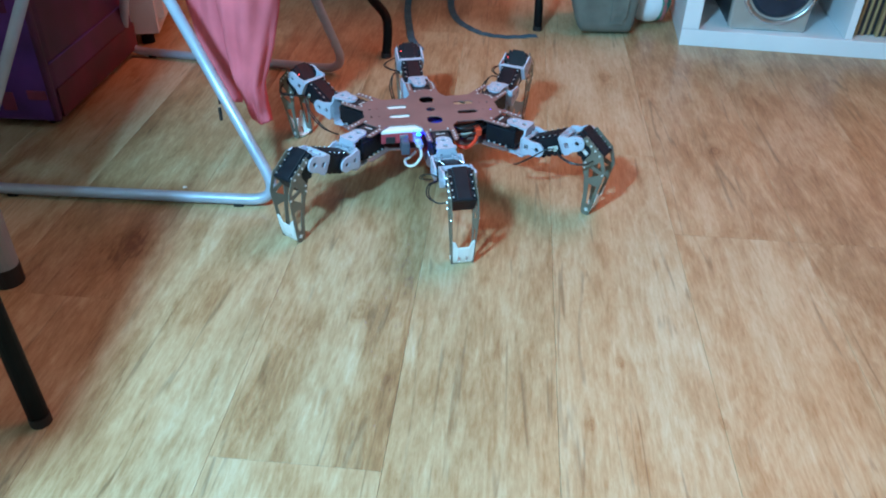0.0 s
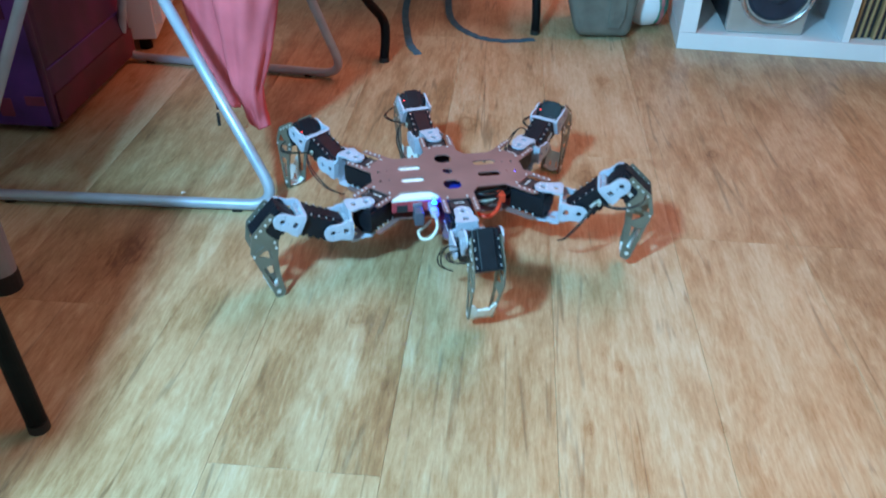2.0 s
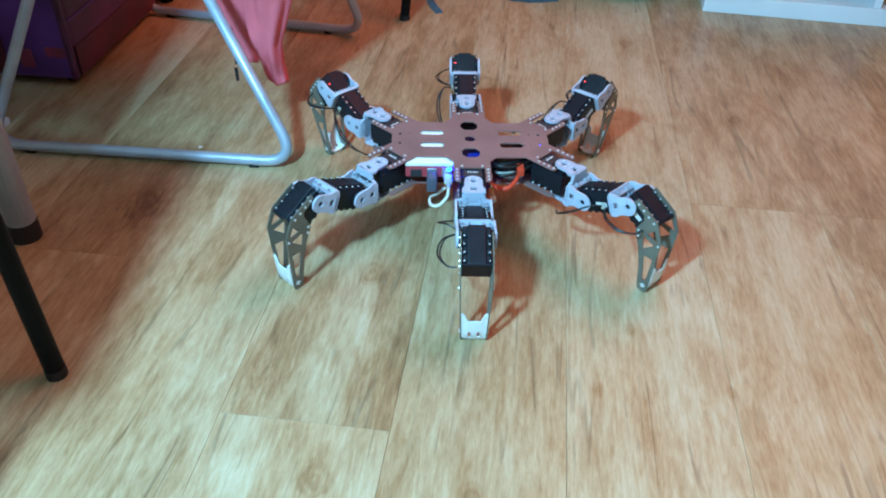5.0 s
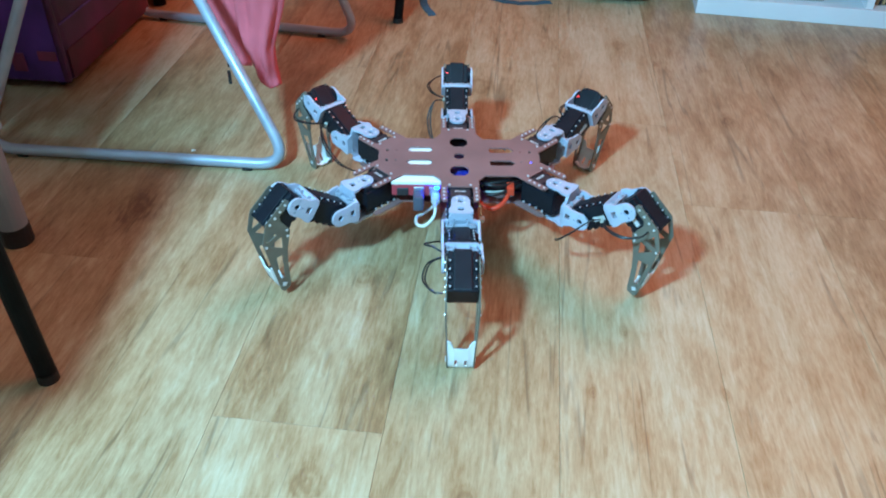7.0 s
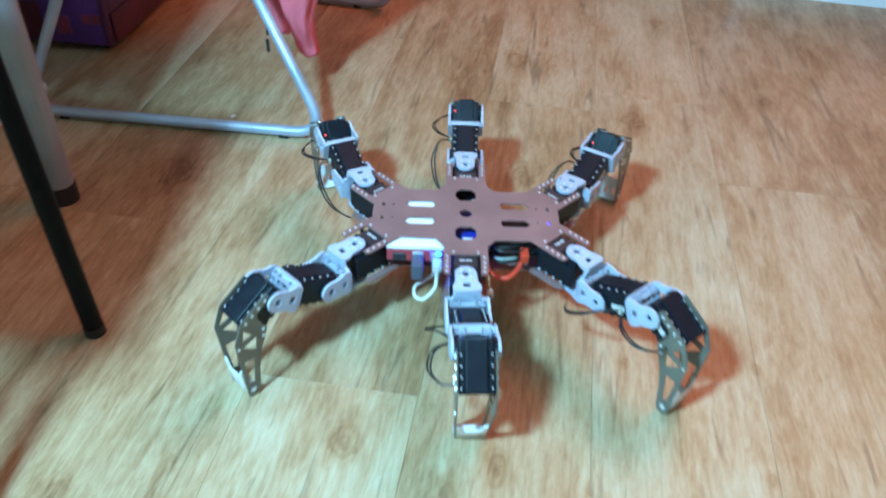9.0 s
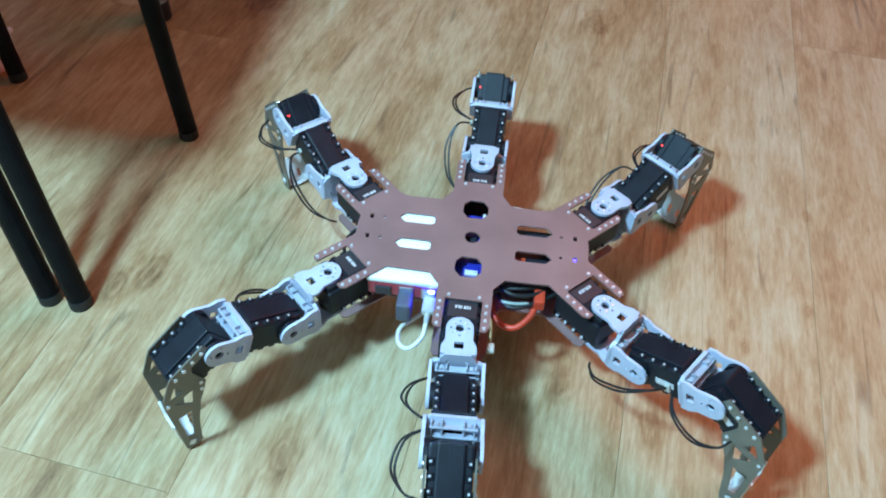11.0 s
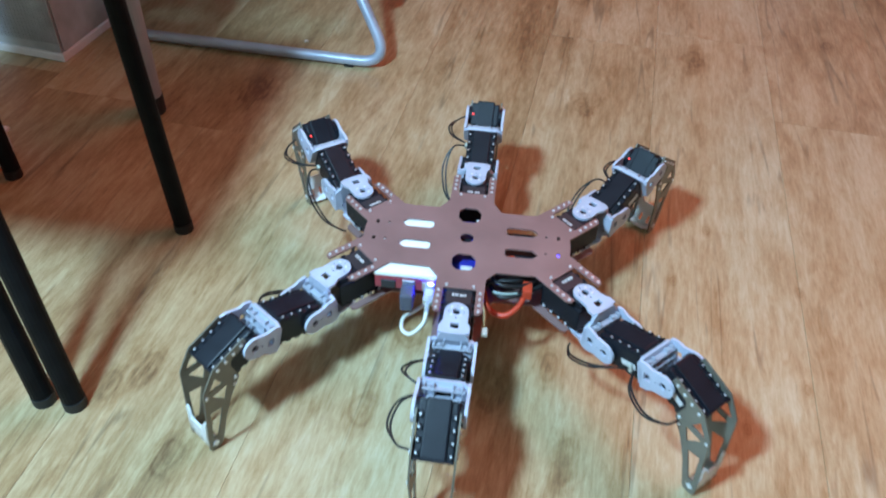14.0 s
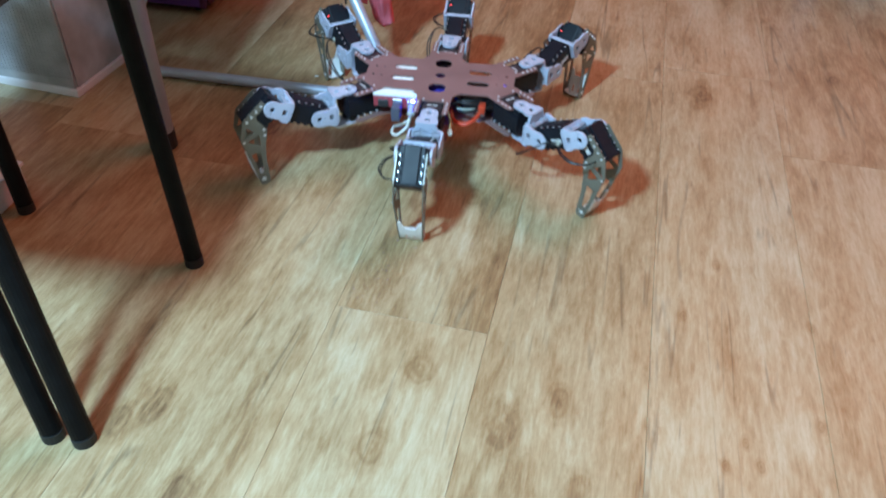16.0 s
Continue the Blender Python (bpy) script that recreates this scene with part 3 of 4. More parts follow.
        for motor in (femur, tibia):
            for i in range(4):
                for side in (-1, 1):
                    shared_part("flange_screw", lambda: rod(0.0012, 0.0010, (0, 0, 0), 8, 0.0009), SCREW, motor, "", pose(0.004 + 0.0105 * i, side * 0.0146, 0.0164))
        links[leg] = (coxa, femur, tibia)

    # what hangs between the plates
    z = 0.0927
    computer = part("computer_case", box(0.066, 0.092, 0.0055, (-0.056, -0.015, z + 0.01625), 0.002), CASE_WHITE, root, "white single-board computer case")
    part("case_base", box(0.0645, 0.0900, 0.0170, (-0.056, -0.015, z + 0.0049), 0.002), CASE_RED, computer, "red lower half of the case")
    part("network_port", box(0.0150, 0.0030, 0.0110, (-0.0740, -0.0600, z + 0.0030), 0.0006, 1), PORT, computer)
    part("usb_port", box(0.0130, 0.0030, 0.0130, (-0.0530, -0.0600, z + 0.0040), 0.0006, 1), STEEL, computer)
    part("usb_port", box(0.0130, 0.0030, 0.0130, (-0.0330, -0.0600, z + 0.0040), 0.0006, 1), STEEL, computer)
    grey = part("usb_plug", box(0.0135, 0.020, 0.022, (-0.0530, -0.0700, z - 0.004), 0.003), PLUG_GREY, root, "slate grey plug")
    white = part("usb_plug", box(0.0115, 0.018, 0.0075, (-0.0310, -0.0695, z - 0.0010), 0.003), PLUG_WHITE, root, "ivory white plug with a short cable loop")
    part("strain_relief", rod(0.0030, 0.011, (0, 0, 0), 12, 0.0022, Matrix.Translation((-0.0310, -0.0830, z - 0.0025)) @ Matrix.Rotation(radians(95), 4, "X")), PLUG_WHITE, white)
    part("cable", tube(smooth_line([(-0.031, -0.087, z - 0.003), (-0.033, -0.099, z - 0.009), (-0.044, -0.106, z - 0.018), (-0.054, -0.098, z - 0.022), (-0.055, -0.082, z - 0.022),
                                    (-0.046, -0.070, z - 0.024), (-0.034, -0.060, z - 0.020)], 6), 0.0021, 8), WIRE_WHITE, white, "ivory cable loop", smooth=True)
    part("indicator", box(0.0060, 0.0030, 0.0032, (-0.0300, -0.0626, z + 0.0105), 0.0010, 1), LED_BLUE, computer, "bright blue indicator lamp")
    board = part("circuit_board", box(0.044, 0.086, 0.0016, (0.0, 0.0, z + 0.006)), BOARD_BLUE, root, "blue circuit board under the top plate")
    part("chip", box(0.012, 0.006, 0.003, (0.003, -0.033, z + 0.0085), 0.0005, 1), LABEL, board)
    part("chip", box(0.016, 0.010, 0.004, (-0.004, 0.006, z + 0.0088), 0.0005, 1), PORT, board)
    part("header", box(0.003, 0.020, 0.008, (0.009, 0.030, z + 0.0100), 0.0005, 1), LABEL, board)
    battery = part("battery", box(0.058, 0.060, 0.024, (0.062, 0.004, z - 0.006), 0.004), PORT, root, "black battery pack between the plates")
    part("battery_tab", box(0.016, 0.012, 0.002, (0.044, -0.012, z + 0.0075), 0.0005, 1), WIRE_RED, battery)
    part("charge_light", box(0.0030, 0.0050, 0.0020, (0.096, -0.013, z + 0.0190), 0.0003, 1), LED_VIOLET, battery)

    def wire(pts, r, mat, label):
        return part("cable", tube(smooth_line([(x, y, z + h) for x, y, h in pts], 7), r, 8), mat, root, label, smooth=True)

    wire([(0.022, -0.042, -0.008), (0.030, -0.066, -0.012), (0.046, -0.074, -0.012), (0.060, -0.064, -0.006), (0.066, -0.048, 0.000)], 0.0030, WIRE_RED, "thick red cable")
    part("plug", box(0.010, 0.016, 0.012, (0.067, -0.050, z + 0.003), 0.002), WIRE_RED, root, "red battery plug")
    wire([(0.024, -0.030, 0.008), (0.038, -0.052, 0.010), (0.060, -0.050, 0.008), (0.078, -0.036, 0.006)], 0.0022, WIRE_BLACK, "black cable")
    wire([(0.026, -0.040, 0.000), (0.040, -0.060, 0.000), (0.060, -0.056, 0.002), (0.084, -0.040, 0.004)], 0.0022, WIRE_BLACK, "black cable")
    wire([(0.022, -0.050, 0.004), (0.036, -0.046, 0.008), (0.056, -0.044, 0.010), (0.080, -0.030, 0.008)], 0.0020, WIRE_BLACK, "black cable")
    wire([(0.032, -0.056, 0.002), (0.044, -0.058, 0.003), (0.058, -0.056, 0.003)], 0.0016, WIRE_TEAL, "pale green cable")
    for i in range(3):
        wire([(0.026, 0.044, 0.010), (0.034, 0.054 + 0.002 * i, 0.012 - 0.002 * i), (0.052, 0.053 + 0.002 * i, 0.011 - 0.002 * i), (0.066, 0.042, 0.008)], 0.0014,
             (WIRE_WHITE, WIRE_TEAL, WIRE_WHITE)[i], "pale cable")
    wire([(-0.096, 0.020, -0.002), (-0.114, 0.016, -0.004), (-0.122, -0.002, -0.006), (-0.116, -0.020, -0.006), (-0.106, -0.030, -0.006)], 0.0018, WIRE_BLACK, "black cable loop")
    lead = wire([(0.020, -0.060, -0.002), (0.026, -0.078, -0.004), (0.027, -0.094, -0.010)], 0.0014, CARD, "short tan lead with a white plug")
    part("connector", box(0.007, 0.010, 0.005, (0.028, -0.099, z - 0.012), 0.001, 1), PLUG_WHITE, lead)
    return root, links


ROBOT, LINKS = robot()


# ---- things round the robot ----
def round_leg(r, h, mat, parent, x, y, foot_h=0.018, label="", lean=(0, 0)):
    leg = part("leg", tube([Vector((0, 0, foot_h)), Vector((lean[0] * 0.5, lean[1] * 0.5, h / 2)), Vector((lean[0], lean[1], h))], r, 18), mat, parent, label, pose(x, y, 0), smooth=False)
    part("rubber_foot", rod(r * 1.05, foot_h, (0, 0, foot_h / 2), 18, r * 1.04), RUBBER, leg)
    return leg


def stool(x, y, seat_z, corners, seat_x, seat_y, label):
    """A black stool; corners are its legs' feet about (x, y)."""
    top = new("stool")
    top.matrix_basis = pose(x, y, 0)
    tagged(top, label, "stool", "nested stools")
    (x0, x1), (y0, y1) = seat_x, seat_y
    part("seat", box(x1 - x0, y1 - y0, 0.028, ((x0 + x1) / 2 - x, (y0 + y1) / 2 - y, seat_z), 0.009), SEAT, top)
    for cx, cy in corners:
        round_leg(0.0112, seat_z - 0.01, BLACK_TUBE, top, cx, cy, 0.012, lean=(-0.048, 0.050))
    return top


stool(-0.5, 0.67, 0.42, [(0.136, 0.102), (0.128, -0.172), (-0.127, 0.168), (-0.13, -0.172)], (-0.715, -0.380), (0.505, 0.850), "black tubular stool standing over a second one")
stool(-0.62, 0.585, 0.40, [(0.215, -0.0865), (-0.07, -0.0865), (-0.03, 0.17)], (-0.70, -0.42), (0.54, 0.80), "lower black tubular stool nested beside another")


def side_table():
    top = new("side_table")
    top.matrix_basis = pose(-0.51, 1.022, 0)
    tagged(top, "side table on round grey metal legs with black feet", "table")
    # the top is out of view, added and sized to shade the floor behind
    part("tabletop", box(0.80, 0.62, 0.03, (-0.378, -0.16, 0.735), 0.006), WHITE, top)
    for x, y in ((0, 0), (-0.70, 0.02), (-0.70, -0.40)):
        leg = round_leg(0.0195, 0.72, GREY_LEG, top, x, y, 0.028)
    return top


side_table()


def tube_frame():
    """Folding rack of bent silver tube: two floor loops whose uprights lean together."""
    top = new("folding_rack")
    top.matrix_basis = pose(0, 0, 0)
    tagged(top, "folding rack of bent silver tube standing on the floor", "rack")
    r = 0.0088

    def fillet(p, q, w, reach=0.055, n=10):
        """A smooth bend at q on the way from p to w."""
        p, q, w = Vector(p), Vector(q), Vector(w)
        a, b = q + (p - q).normalized() * reach, q + (w - q).normalized() * reach
        return [a.lerp(q, i / n).lerp(q.lerp(b, i / n), i / n) for i in range(n + 1)]

    def loop(name, left, low_left, low_right, right):
        pts = [Vector(left)] + fillet(left, low_left, low_right) + fillet(low_left, low_right, right) + [Vector(right)]
        part(name, tube(pts, r, 16), SILVER_TUBE, top, "bent silver tube loop", smooth=True)

    loop("front_loop", (-0.462, 1.375, 0.46), (-0.664, 1.2465, 0.011), (-0.170, 1.2200, 0.011), (-0.432, 1.407, 0.46))
    loop("back_loop", (-0.470, 1.66, 0.44), (-0.615, 1.826, 0.011), (-0.122, 1.7380, 0.011), (-0.245, 1.60, 0.44))
    part("cross_bar", tube([Vector((-0.462, 1.375, 0.458)), Vector((-0.447, 1.391, 0.462)), Vector((-0.432, 1.407, 0.458))], 0.0080, 10), SILVER_TUBE, top)
    for x, y in ((-0.600, 1.2431), (-0.240, 1.2238), (-0.55, 1.8144), (-0.20, 1.7519)):
        part("rubber_foot", box(0.016, 0.014, 0.010, (x, y, 0.005), 0.002), RUBBER, top)
    return top


RACK = tube_frame()


def hanging_garment():
    """A pink garment thrown over the rack; its sleeve ends just above the floor."""
    top = new("pink_garment")
    tagged(top, "pink woven garment hanging from a folding rack with a loose zip", "garment")

    def drape(name, left, right, rows, folds, depth, phase):
        bm, grid = bmesh.new(), []
        cols = 26
        for i in range(rows + 1):
            s = i / rows
            a, b = Vector(left(s)), Vector(right(s))
            row = []
            for j in range(cols + 1):
                f = j / cols
                p = a.lerp(b, f)
                w = math.sin(f * math.pi * folds + phase + 0.9 * s) + 0.35 * math.sin(f * 13 + 5 * s)
                bulge = math.sin(f * math.pi) * 0.9
                p.y += -depth * (w * (0.35 + 0.65 * (1 - s)) * 0.5 + bulge)
                p.x += 0.004 * math.sin(7 * s + 3 * f)
                row.append(bm.verts.new(p))
            grid.append(row)
        for a, b in zip(grid, grid[1:]):
            for j in range(cols):
                bm.faces.new((a[j], a[j + 1], b[j + 1], b[j]))
        bmesh.ops.recalc_face_normals(bm, faces=bm.faces)
        bmesh.ops.solidify(bm, geom=bm.faces[:], thickness=0.004)
        return part(name, bm, PINK, top, smooth=True)

    def mix(pts, s):
        x = s * (len(pts) - 1)
        i = min(int(x), len(pts) - 2)
        return tuple(p + (q - p) * (x - i) for p, q in zip(pts[i], pts[i + 1]))

    def sleeve(left, right, depth, rows=44, cols=36):
        """A hanging sleeve: a soft flattened tube with creases."""
        bm, grid = bmesh.new(), []
        for i in range(rows + 1):
            s = i / rows
            a, b = Vector(mix(left, s)), Vector(mix(right, s))
            half, mid = (b - a) / 2, (a + b) / 2
            row = []
            for j in range(cols):
                w = 2 * math.pi * j / cols
                crease = 0.13 * math.sin(4 * w + 5 * s) + 0.09 * math.sin(7 * w - 9 * s) + 0.06 * math.sin(24 * s + 2 * w) * (0.3 + s)
                row.append(bm.verts.new(mid + half * math.cos(w) * (1 + 0.35 * crease) + Vector((0, -depth * math.sin(w) * (1 - 0.45 * s) * (1 + 1.6 * crease), 0.004 * math.sin(3 * w) * s))))
            grid.append(row)
        for a, b in zip(grid, grid[1:]):
            for j in range(cols):
                bm.faces.new((a[j], a[(j + 1) % cols], b[(j + 1) % cols], b[j]))
        bm.faces.new(grid[0])
        bm.faces.new(grid[-1][::-1])
        return part("sleeve", bm, PINK, top, smooth=True)

    sleeve([(-0.282, 1.385, 0.50), (-0.276, 1.380, 0.36), (-0.270, 1.375, 0.265), (-0.266, 1.375, 0.20), (-0.258, 1.375, 0.135), (-0.248, 1.378, 0.098), (-0.243, 1.380, 0.078)],
           [(-0.130, 1.375, 0.50), (-0.156, 1.375, 0.36), (-0.178, 1.375, 0.275), (-0.192, 1.375, 0.205), (-0.212, 1.375, 0.140), (-0.212, 1.378, 0.098), (-0.207, 1.380, 0.070)], 0.030)
    drape("front_panel", lambda s: mix([(-0.372, 1.44, 0.46), (-0.334, 1.425, 0.264), (-0.316, 1.42, 0.19), (-0.298, 1.415, 0.105)], s),
          lambda s: mix([(-0.24, 1.43, 0.46), (-0.245, 1.42, 0.25), (-0.250, 1.42, 0.17), (-0.262, 1.415, 0.085)], s), 30, 3.4, 0.013, 1.2)
    # unseen rest of it over the rack top, added to block warm light below
    bm, rows = bmesh.new(), []
    for i in range(25):
        f = i / 24
        rows.append([bm.verts.new((-0.60 + 0.60 * f, 1.335 + 0.40 * g / 16, 0.492 + 0.012 * math.sin(9 * f + 0.4 * g) - 0.05 * abs(2 * g / 16 - 1) ** 3 - 0.03 * abs(2 * f - 1) ** 4)) for g in range(17)])
    for a, b in zip(rows, rows[1:]):
        for g in range(16):
            bm.faces.new((a[g], b[g], b[g + 1], a[g + 1]))
    bmesh.ops.recalc_face_normals(bm, faces=bm.faces)
    bmesh.ops.solidify(bm, geom=bm.faces[:], thickness=0.004)
    part("body", bm, PINK, top, smooth=True)
    z = part("zip", tube([Vector((-0.301, 1.405, 0.15)), Vector((-0.299, 1.402, 0.105)), Vector((-0.299, 1.401, 0.088))], 0.0020, 6), ZIP, top, "dark zip edge")
    part("zip_pull", box(0.0055, 0.003, 0.024, (-0.300, 1.400, 0.070), 0.001), ZIP, z)
    return top


GARMENT = hanging_garment()


def storage_chest():
    top = new("storage_chest")
    top.matrix_basis = pose(-0.610, 1.468, 0, 0, 0, -4)
    tagged(top, "purple and magenta fabric storage chest on small casters", "chest")
    part("front_panel", box(0.52, 0.012, 0.33, (-0.262, 0.006, 0.180), 0.005), PURPLE, top, "purple woven front")
    body = part("body", box(0.52, 0.355, 0.335, (-0.262, 0.190, 0.180), 0.012), MAGENTA, top, "dark magenta woven body")
    part("corner_trim", box(0.012, 0.012, 0.33, (-0.006, 0.004, 0.180), 0.005), MAGENTA, top)
    part("lid", box(0.54, 0.385, 0.05, (-0.262, 0.185, 0.372), 0.012), PURPLE, top, "purple lid")
    part("patch", box(0.034, 0.004, 0.017, (-0.030, -0.001, 0.066), 0.001), PATCH, top, "raspberry stitched patch")
    part("patch", box(0.024, 0.004, 0.034, (-0.086, -0.001, 0.052), 0.001), PATCH, top, "raspberry stitched patch")
    part("patch", box(0.110, 0.004, 0.030, (-0.190, -0.001, 0.150), 0.001), MAGENTA, top, "dark magenta stitched patch")
    part("patch", box(0.070, 0.004, 0.045, (-0.075, -0.001, 0.235), 0.001), MAGENTA, top, "dark magenta stitched patch")
    part("patch", box(0.003, 0.346, 0.055, (-0.0012, 0.190, 0.044), 0.001), WINE, top, "wine-red band along the foot")
    part("pocket", box(0.070, 0.004, 0.070, (-0.160, -0.001, 0.056), 0.0015), WINE, top)
    for z in (0.120,):
        part("seam", box(0.002, 0.352, 0.003, (-0.0008, 0.190, z)), PURPLE, body)
    for x, y in ((-0.03, 0.03), (-0.49, 0.03), (-0.03, 0.34), (-0.49, 0.34)):
        part("caster", rod(0.011, 0.014, (0, 0, 0), 14, m=Matrix.Translation((x, y, 0.011)) @ Matrix.Rotation(radians(90), 4, "X")), RUBBER, top)
    return top


storage_chest()


def cabinet():
    top = new("cabinet")
    top.matrix_basis = pose(-0.554, 1.888, 0, 0, 0, 8)
    tagged(top, "white cabinet on short feet against the wall", "cabinet")
    body = part("body", box(0.06, 0.42, 0.62, (-0.030, 0.21, 0.335), 0.002), WHITE, top)
    part("side", box(0.34, 0.42, 0.62, (-0.232, 0.212, 0.335), 0.002), WHITE, top)
    part("door", box(0.016, 0.40, 0.58, (0.0085, 0.212, 0.345), 0.002), WHITE, top)
    for y in (0.02, 0.40):
        part("foot", rod(0.014, 0.025, (-0.03, y, 0.0125), 14), BLACK_TUBE, top)
        part("foot", rod(0.014, 0.025, (-0.37, y, 0.0125), 14), BLACK_TUBE, top)
    return top


cabinet()


def plastic_tub():
    top = new("plastic_tub")
    top.matrix_basis = pose(-0.655, 0.800, 0, 0, 0, -4)
    tagged(top, "small white plastic tub on the floor beside black stools", "tub")
    part("body", box(0.10, 0.085, 0.040, (-0.05, 0.0425, 0.020), 0.006), WHITE, top)
    part("rim", box(0.106, 0.091, 0.006, (-0.05, 0.0425, 0.042), 0.002), WHITE, top)
    return top


plastic_tub()


def paper_scrap(x, y, turn):
    """A crumb of torn paper, folded once."""
    bm = bmesh.new()
    vs = [bm.verts.new(v) for v in ((-0.004, -0.002, 0.0006), (0.001, -0.003, 0.002), (0.004, 0.000, 0.0006), (0.002, 0.003, 0.0015), (-0.003, 0.002, 0.003))]
    bm.faces.new(vs)
    bmesh.ops.solidify(bm, geom=bm.faces[:], thickness=0.0006)
    ob = part("paper_scrap", bm, SCRAP, None, "", pose(x, y, 0.0, 0, 0, turn))
    return tagged(ob, "tiny white paper scrap on the wooden floor", "scrap")


paper_scrap(-0.338, 1.272, 20)


def bin_basket():
    top = new("storage_bin")
    top.matrix_basis = pose(-0.701, 1.13, 0, 0, 0, -8)
    tagged(top, "frosted white mesh bin with a pale base rim", "bin")
    w, d, h = 0.24, 0.20, 0.34
    part("base_rim", box(w, d, 0.014, (-w / 2, d / 2, 0.007), 0.003), WHITE, top, "pale base rim")
    for name, sx, sy, cx, cy in (("front_wall", w - 0.01, 0.004, -w / 2, 0.006), ("back_wall", w - 0.01, 0.004, -w / 2, d - 0.006), ("side_wall", 0.004, d - 0.02, -0.006, d / 2), ("side_wall", 0.004, d - 0.02, -w + 0.006, d / 2)):
        part(name, box(sx, sy, h, (cx, cy, 0.014 + h / 2), 0.001, 1), MESH, top)
    wires = bmesh.new()
    for i in range(34):
        put(wires, box(0.0010, 0.0012, h - 0.02, (-0.010 - i * (w - 0.02) / 33, 0.0032, 0.02 + h / 2)))
    for i in range(44):
        put(wires, box(w - 0.016, 0.0012, 0.0010, (-w / 2, 0.0030, 0.03 + i * (h - 0.04) / 43)))
    tagged(part("wire_mesh", wires, MESH, top, "fine pale wire mesh"), kind="stuff")
    part("top_rim", box(w + 0.006, d + 0.006, 0.010, (-w / 2, d / 2, h + 0.018), 0.003), WHITE, top)
    return top


bin_basket()


def cantilever_chair():
    top = new("metal_chair")
    tagged(top, "chair on glossy black bent tube legs", "chair")
    for pts in ([(-0.20, 2.10, 0.30), (-0.13, 1.99, 0.155), (-0.085, 1.905, 0.115), (-0.048, 1.858, 0.088), (-0.042, 1.842, 0.055), (-0.046, 1.840, 0.006)],
                [(0.26, 2.24, 0.36), (0.288, 2.10, 0.17), (0.300, 2.048, 0.105), (0.304, 2.030, 0.06), (0.305, 2.026, 0.006)]):
        part("leg", tube(smooth_line(pts, 6), 0.0102, 14), BLACK_TUBE, top, "glossy black bent leg", smooth=True)
        part("rubber_foot", rod(0.0115, 0.010, (pts[-1][0], pts[-1][1], 0.005), 14), RUBBER, top)
    part("leg", tube(smooth_line([(-0.10, 2.62, 0.44), (-0.16, 2.60, 0.2), (-0.19, 2.58, 0.006)], 6), 0.0102, 14), BLACK_TUBE, top, smooth=True)
    part("leg", tube(smooth_line([(0.34, 2.70, 0.44), (0.38, 2.68, 0.2), (0.40, 2.66, 0.006)], 6), 0.0102, 14), BLACK_TUBE, top, smooth=True)
    part("seat", box(0.52, 0.62, 0.04, (0.06, 2.42, 0.43), 0.015), SEAT, top)
    return top


cantilever_chair()


def strap(pts, label):
    bm, rings = bmesh.new(), []
    line = smooth_line(pts, 8)
    for i, p in enumerate(line):
        d = (line[min(i + 1, len(line) - 1)] - line[max(i - 1, 0)]).normalized()
        side = d.cross(Vector((0, 0, 1))).normalized() * 0.0085
        lift = Vector((0, 0, 0.0015 + 0.002 * abs(math.sin(i * 0.7))))
        rings.append((bm.verts.new(p + side + lift), bm.verts.new(p - side + lift * 0.9)))
    for a, b in zip(rings, rings[1:]):
        bm.faces.new((a[0], a[1], b[1], b[0]))
    bmesh.ops.recalc_face_normals(bm, faces=bm.faces)
    bmesh.ops.solidify(bm, geom=bm.faces[:], thickness=-0.0016)
    return tagged(part("strap", bm, STRAP, label=label), category="strap", group="straps on the floor")


strap([(0.028, 1.882, 0), (0.008, 1.940, 0), (-0.002, 2.03, 0), (-0.010, 2.14, 0), (-0.008, 2.25, 0.004), (0.01, 2.36, 0.02)], "petrol-blue webbing strap lying on the floor")
strap([(0.300, 1.985, 0), (0.235, 1.972, 0), (0.178, 1.988, 0), (0.140, 2.03, 0), (0.112, 2.09, 0), (0.100, 2.18, 0), (0.10, 2.32, 0.01)], "curled petrol-blue webbing strap lying on the floor")


def bag():
    top = new("shoulder_bag")
    top.matrix_basis = pose(0.445, 2.08, 0, 0, 0, -6)
    tagged(top, "grey-green nylon bag with a pale flap standing on the floor", "bag")
    bm = box(0.225, 0.18, 0.26, (0, 0, 0.134), 0.03, 4)
    for v in bm.verts:
        s = 1 - min(v.co.z / 0.20, 1)
        v.co.x *= 1 - 0.46 * s
        v.co.x += 0.026 * s
        v.co.y += 0.006 * math.sin(30 * v.co.x)
    part("body", bm, BAG, top, smooth=True)
    for i in range(3):
        part("pocket_fold", box(0.030, 0.006, 0.09, (0.048 + 0.004 * i, -0.089 - 0.001 * i, 0.075 + 0.01 * i), 0.003), BAG, top)
    return top


bag()


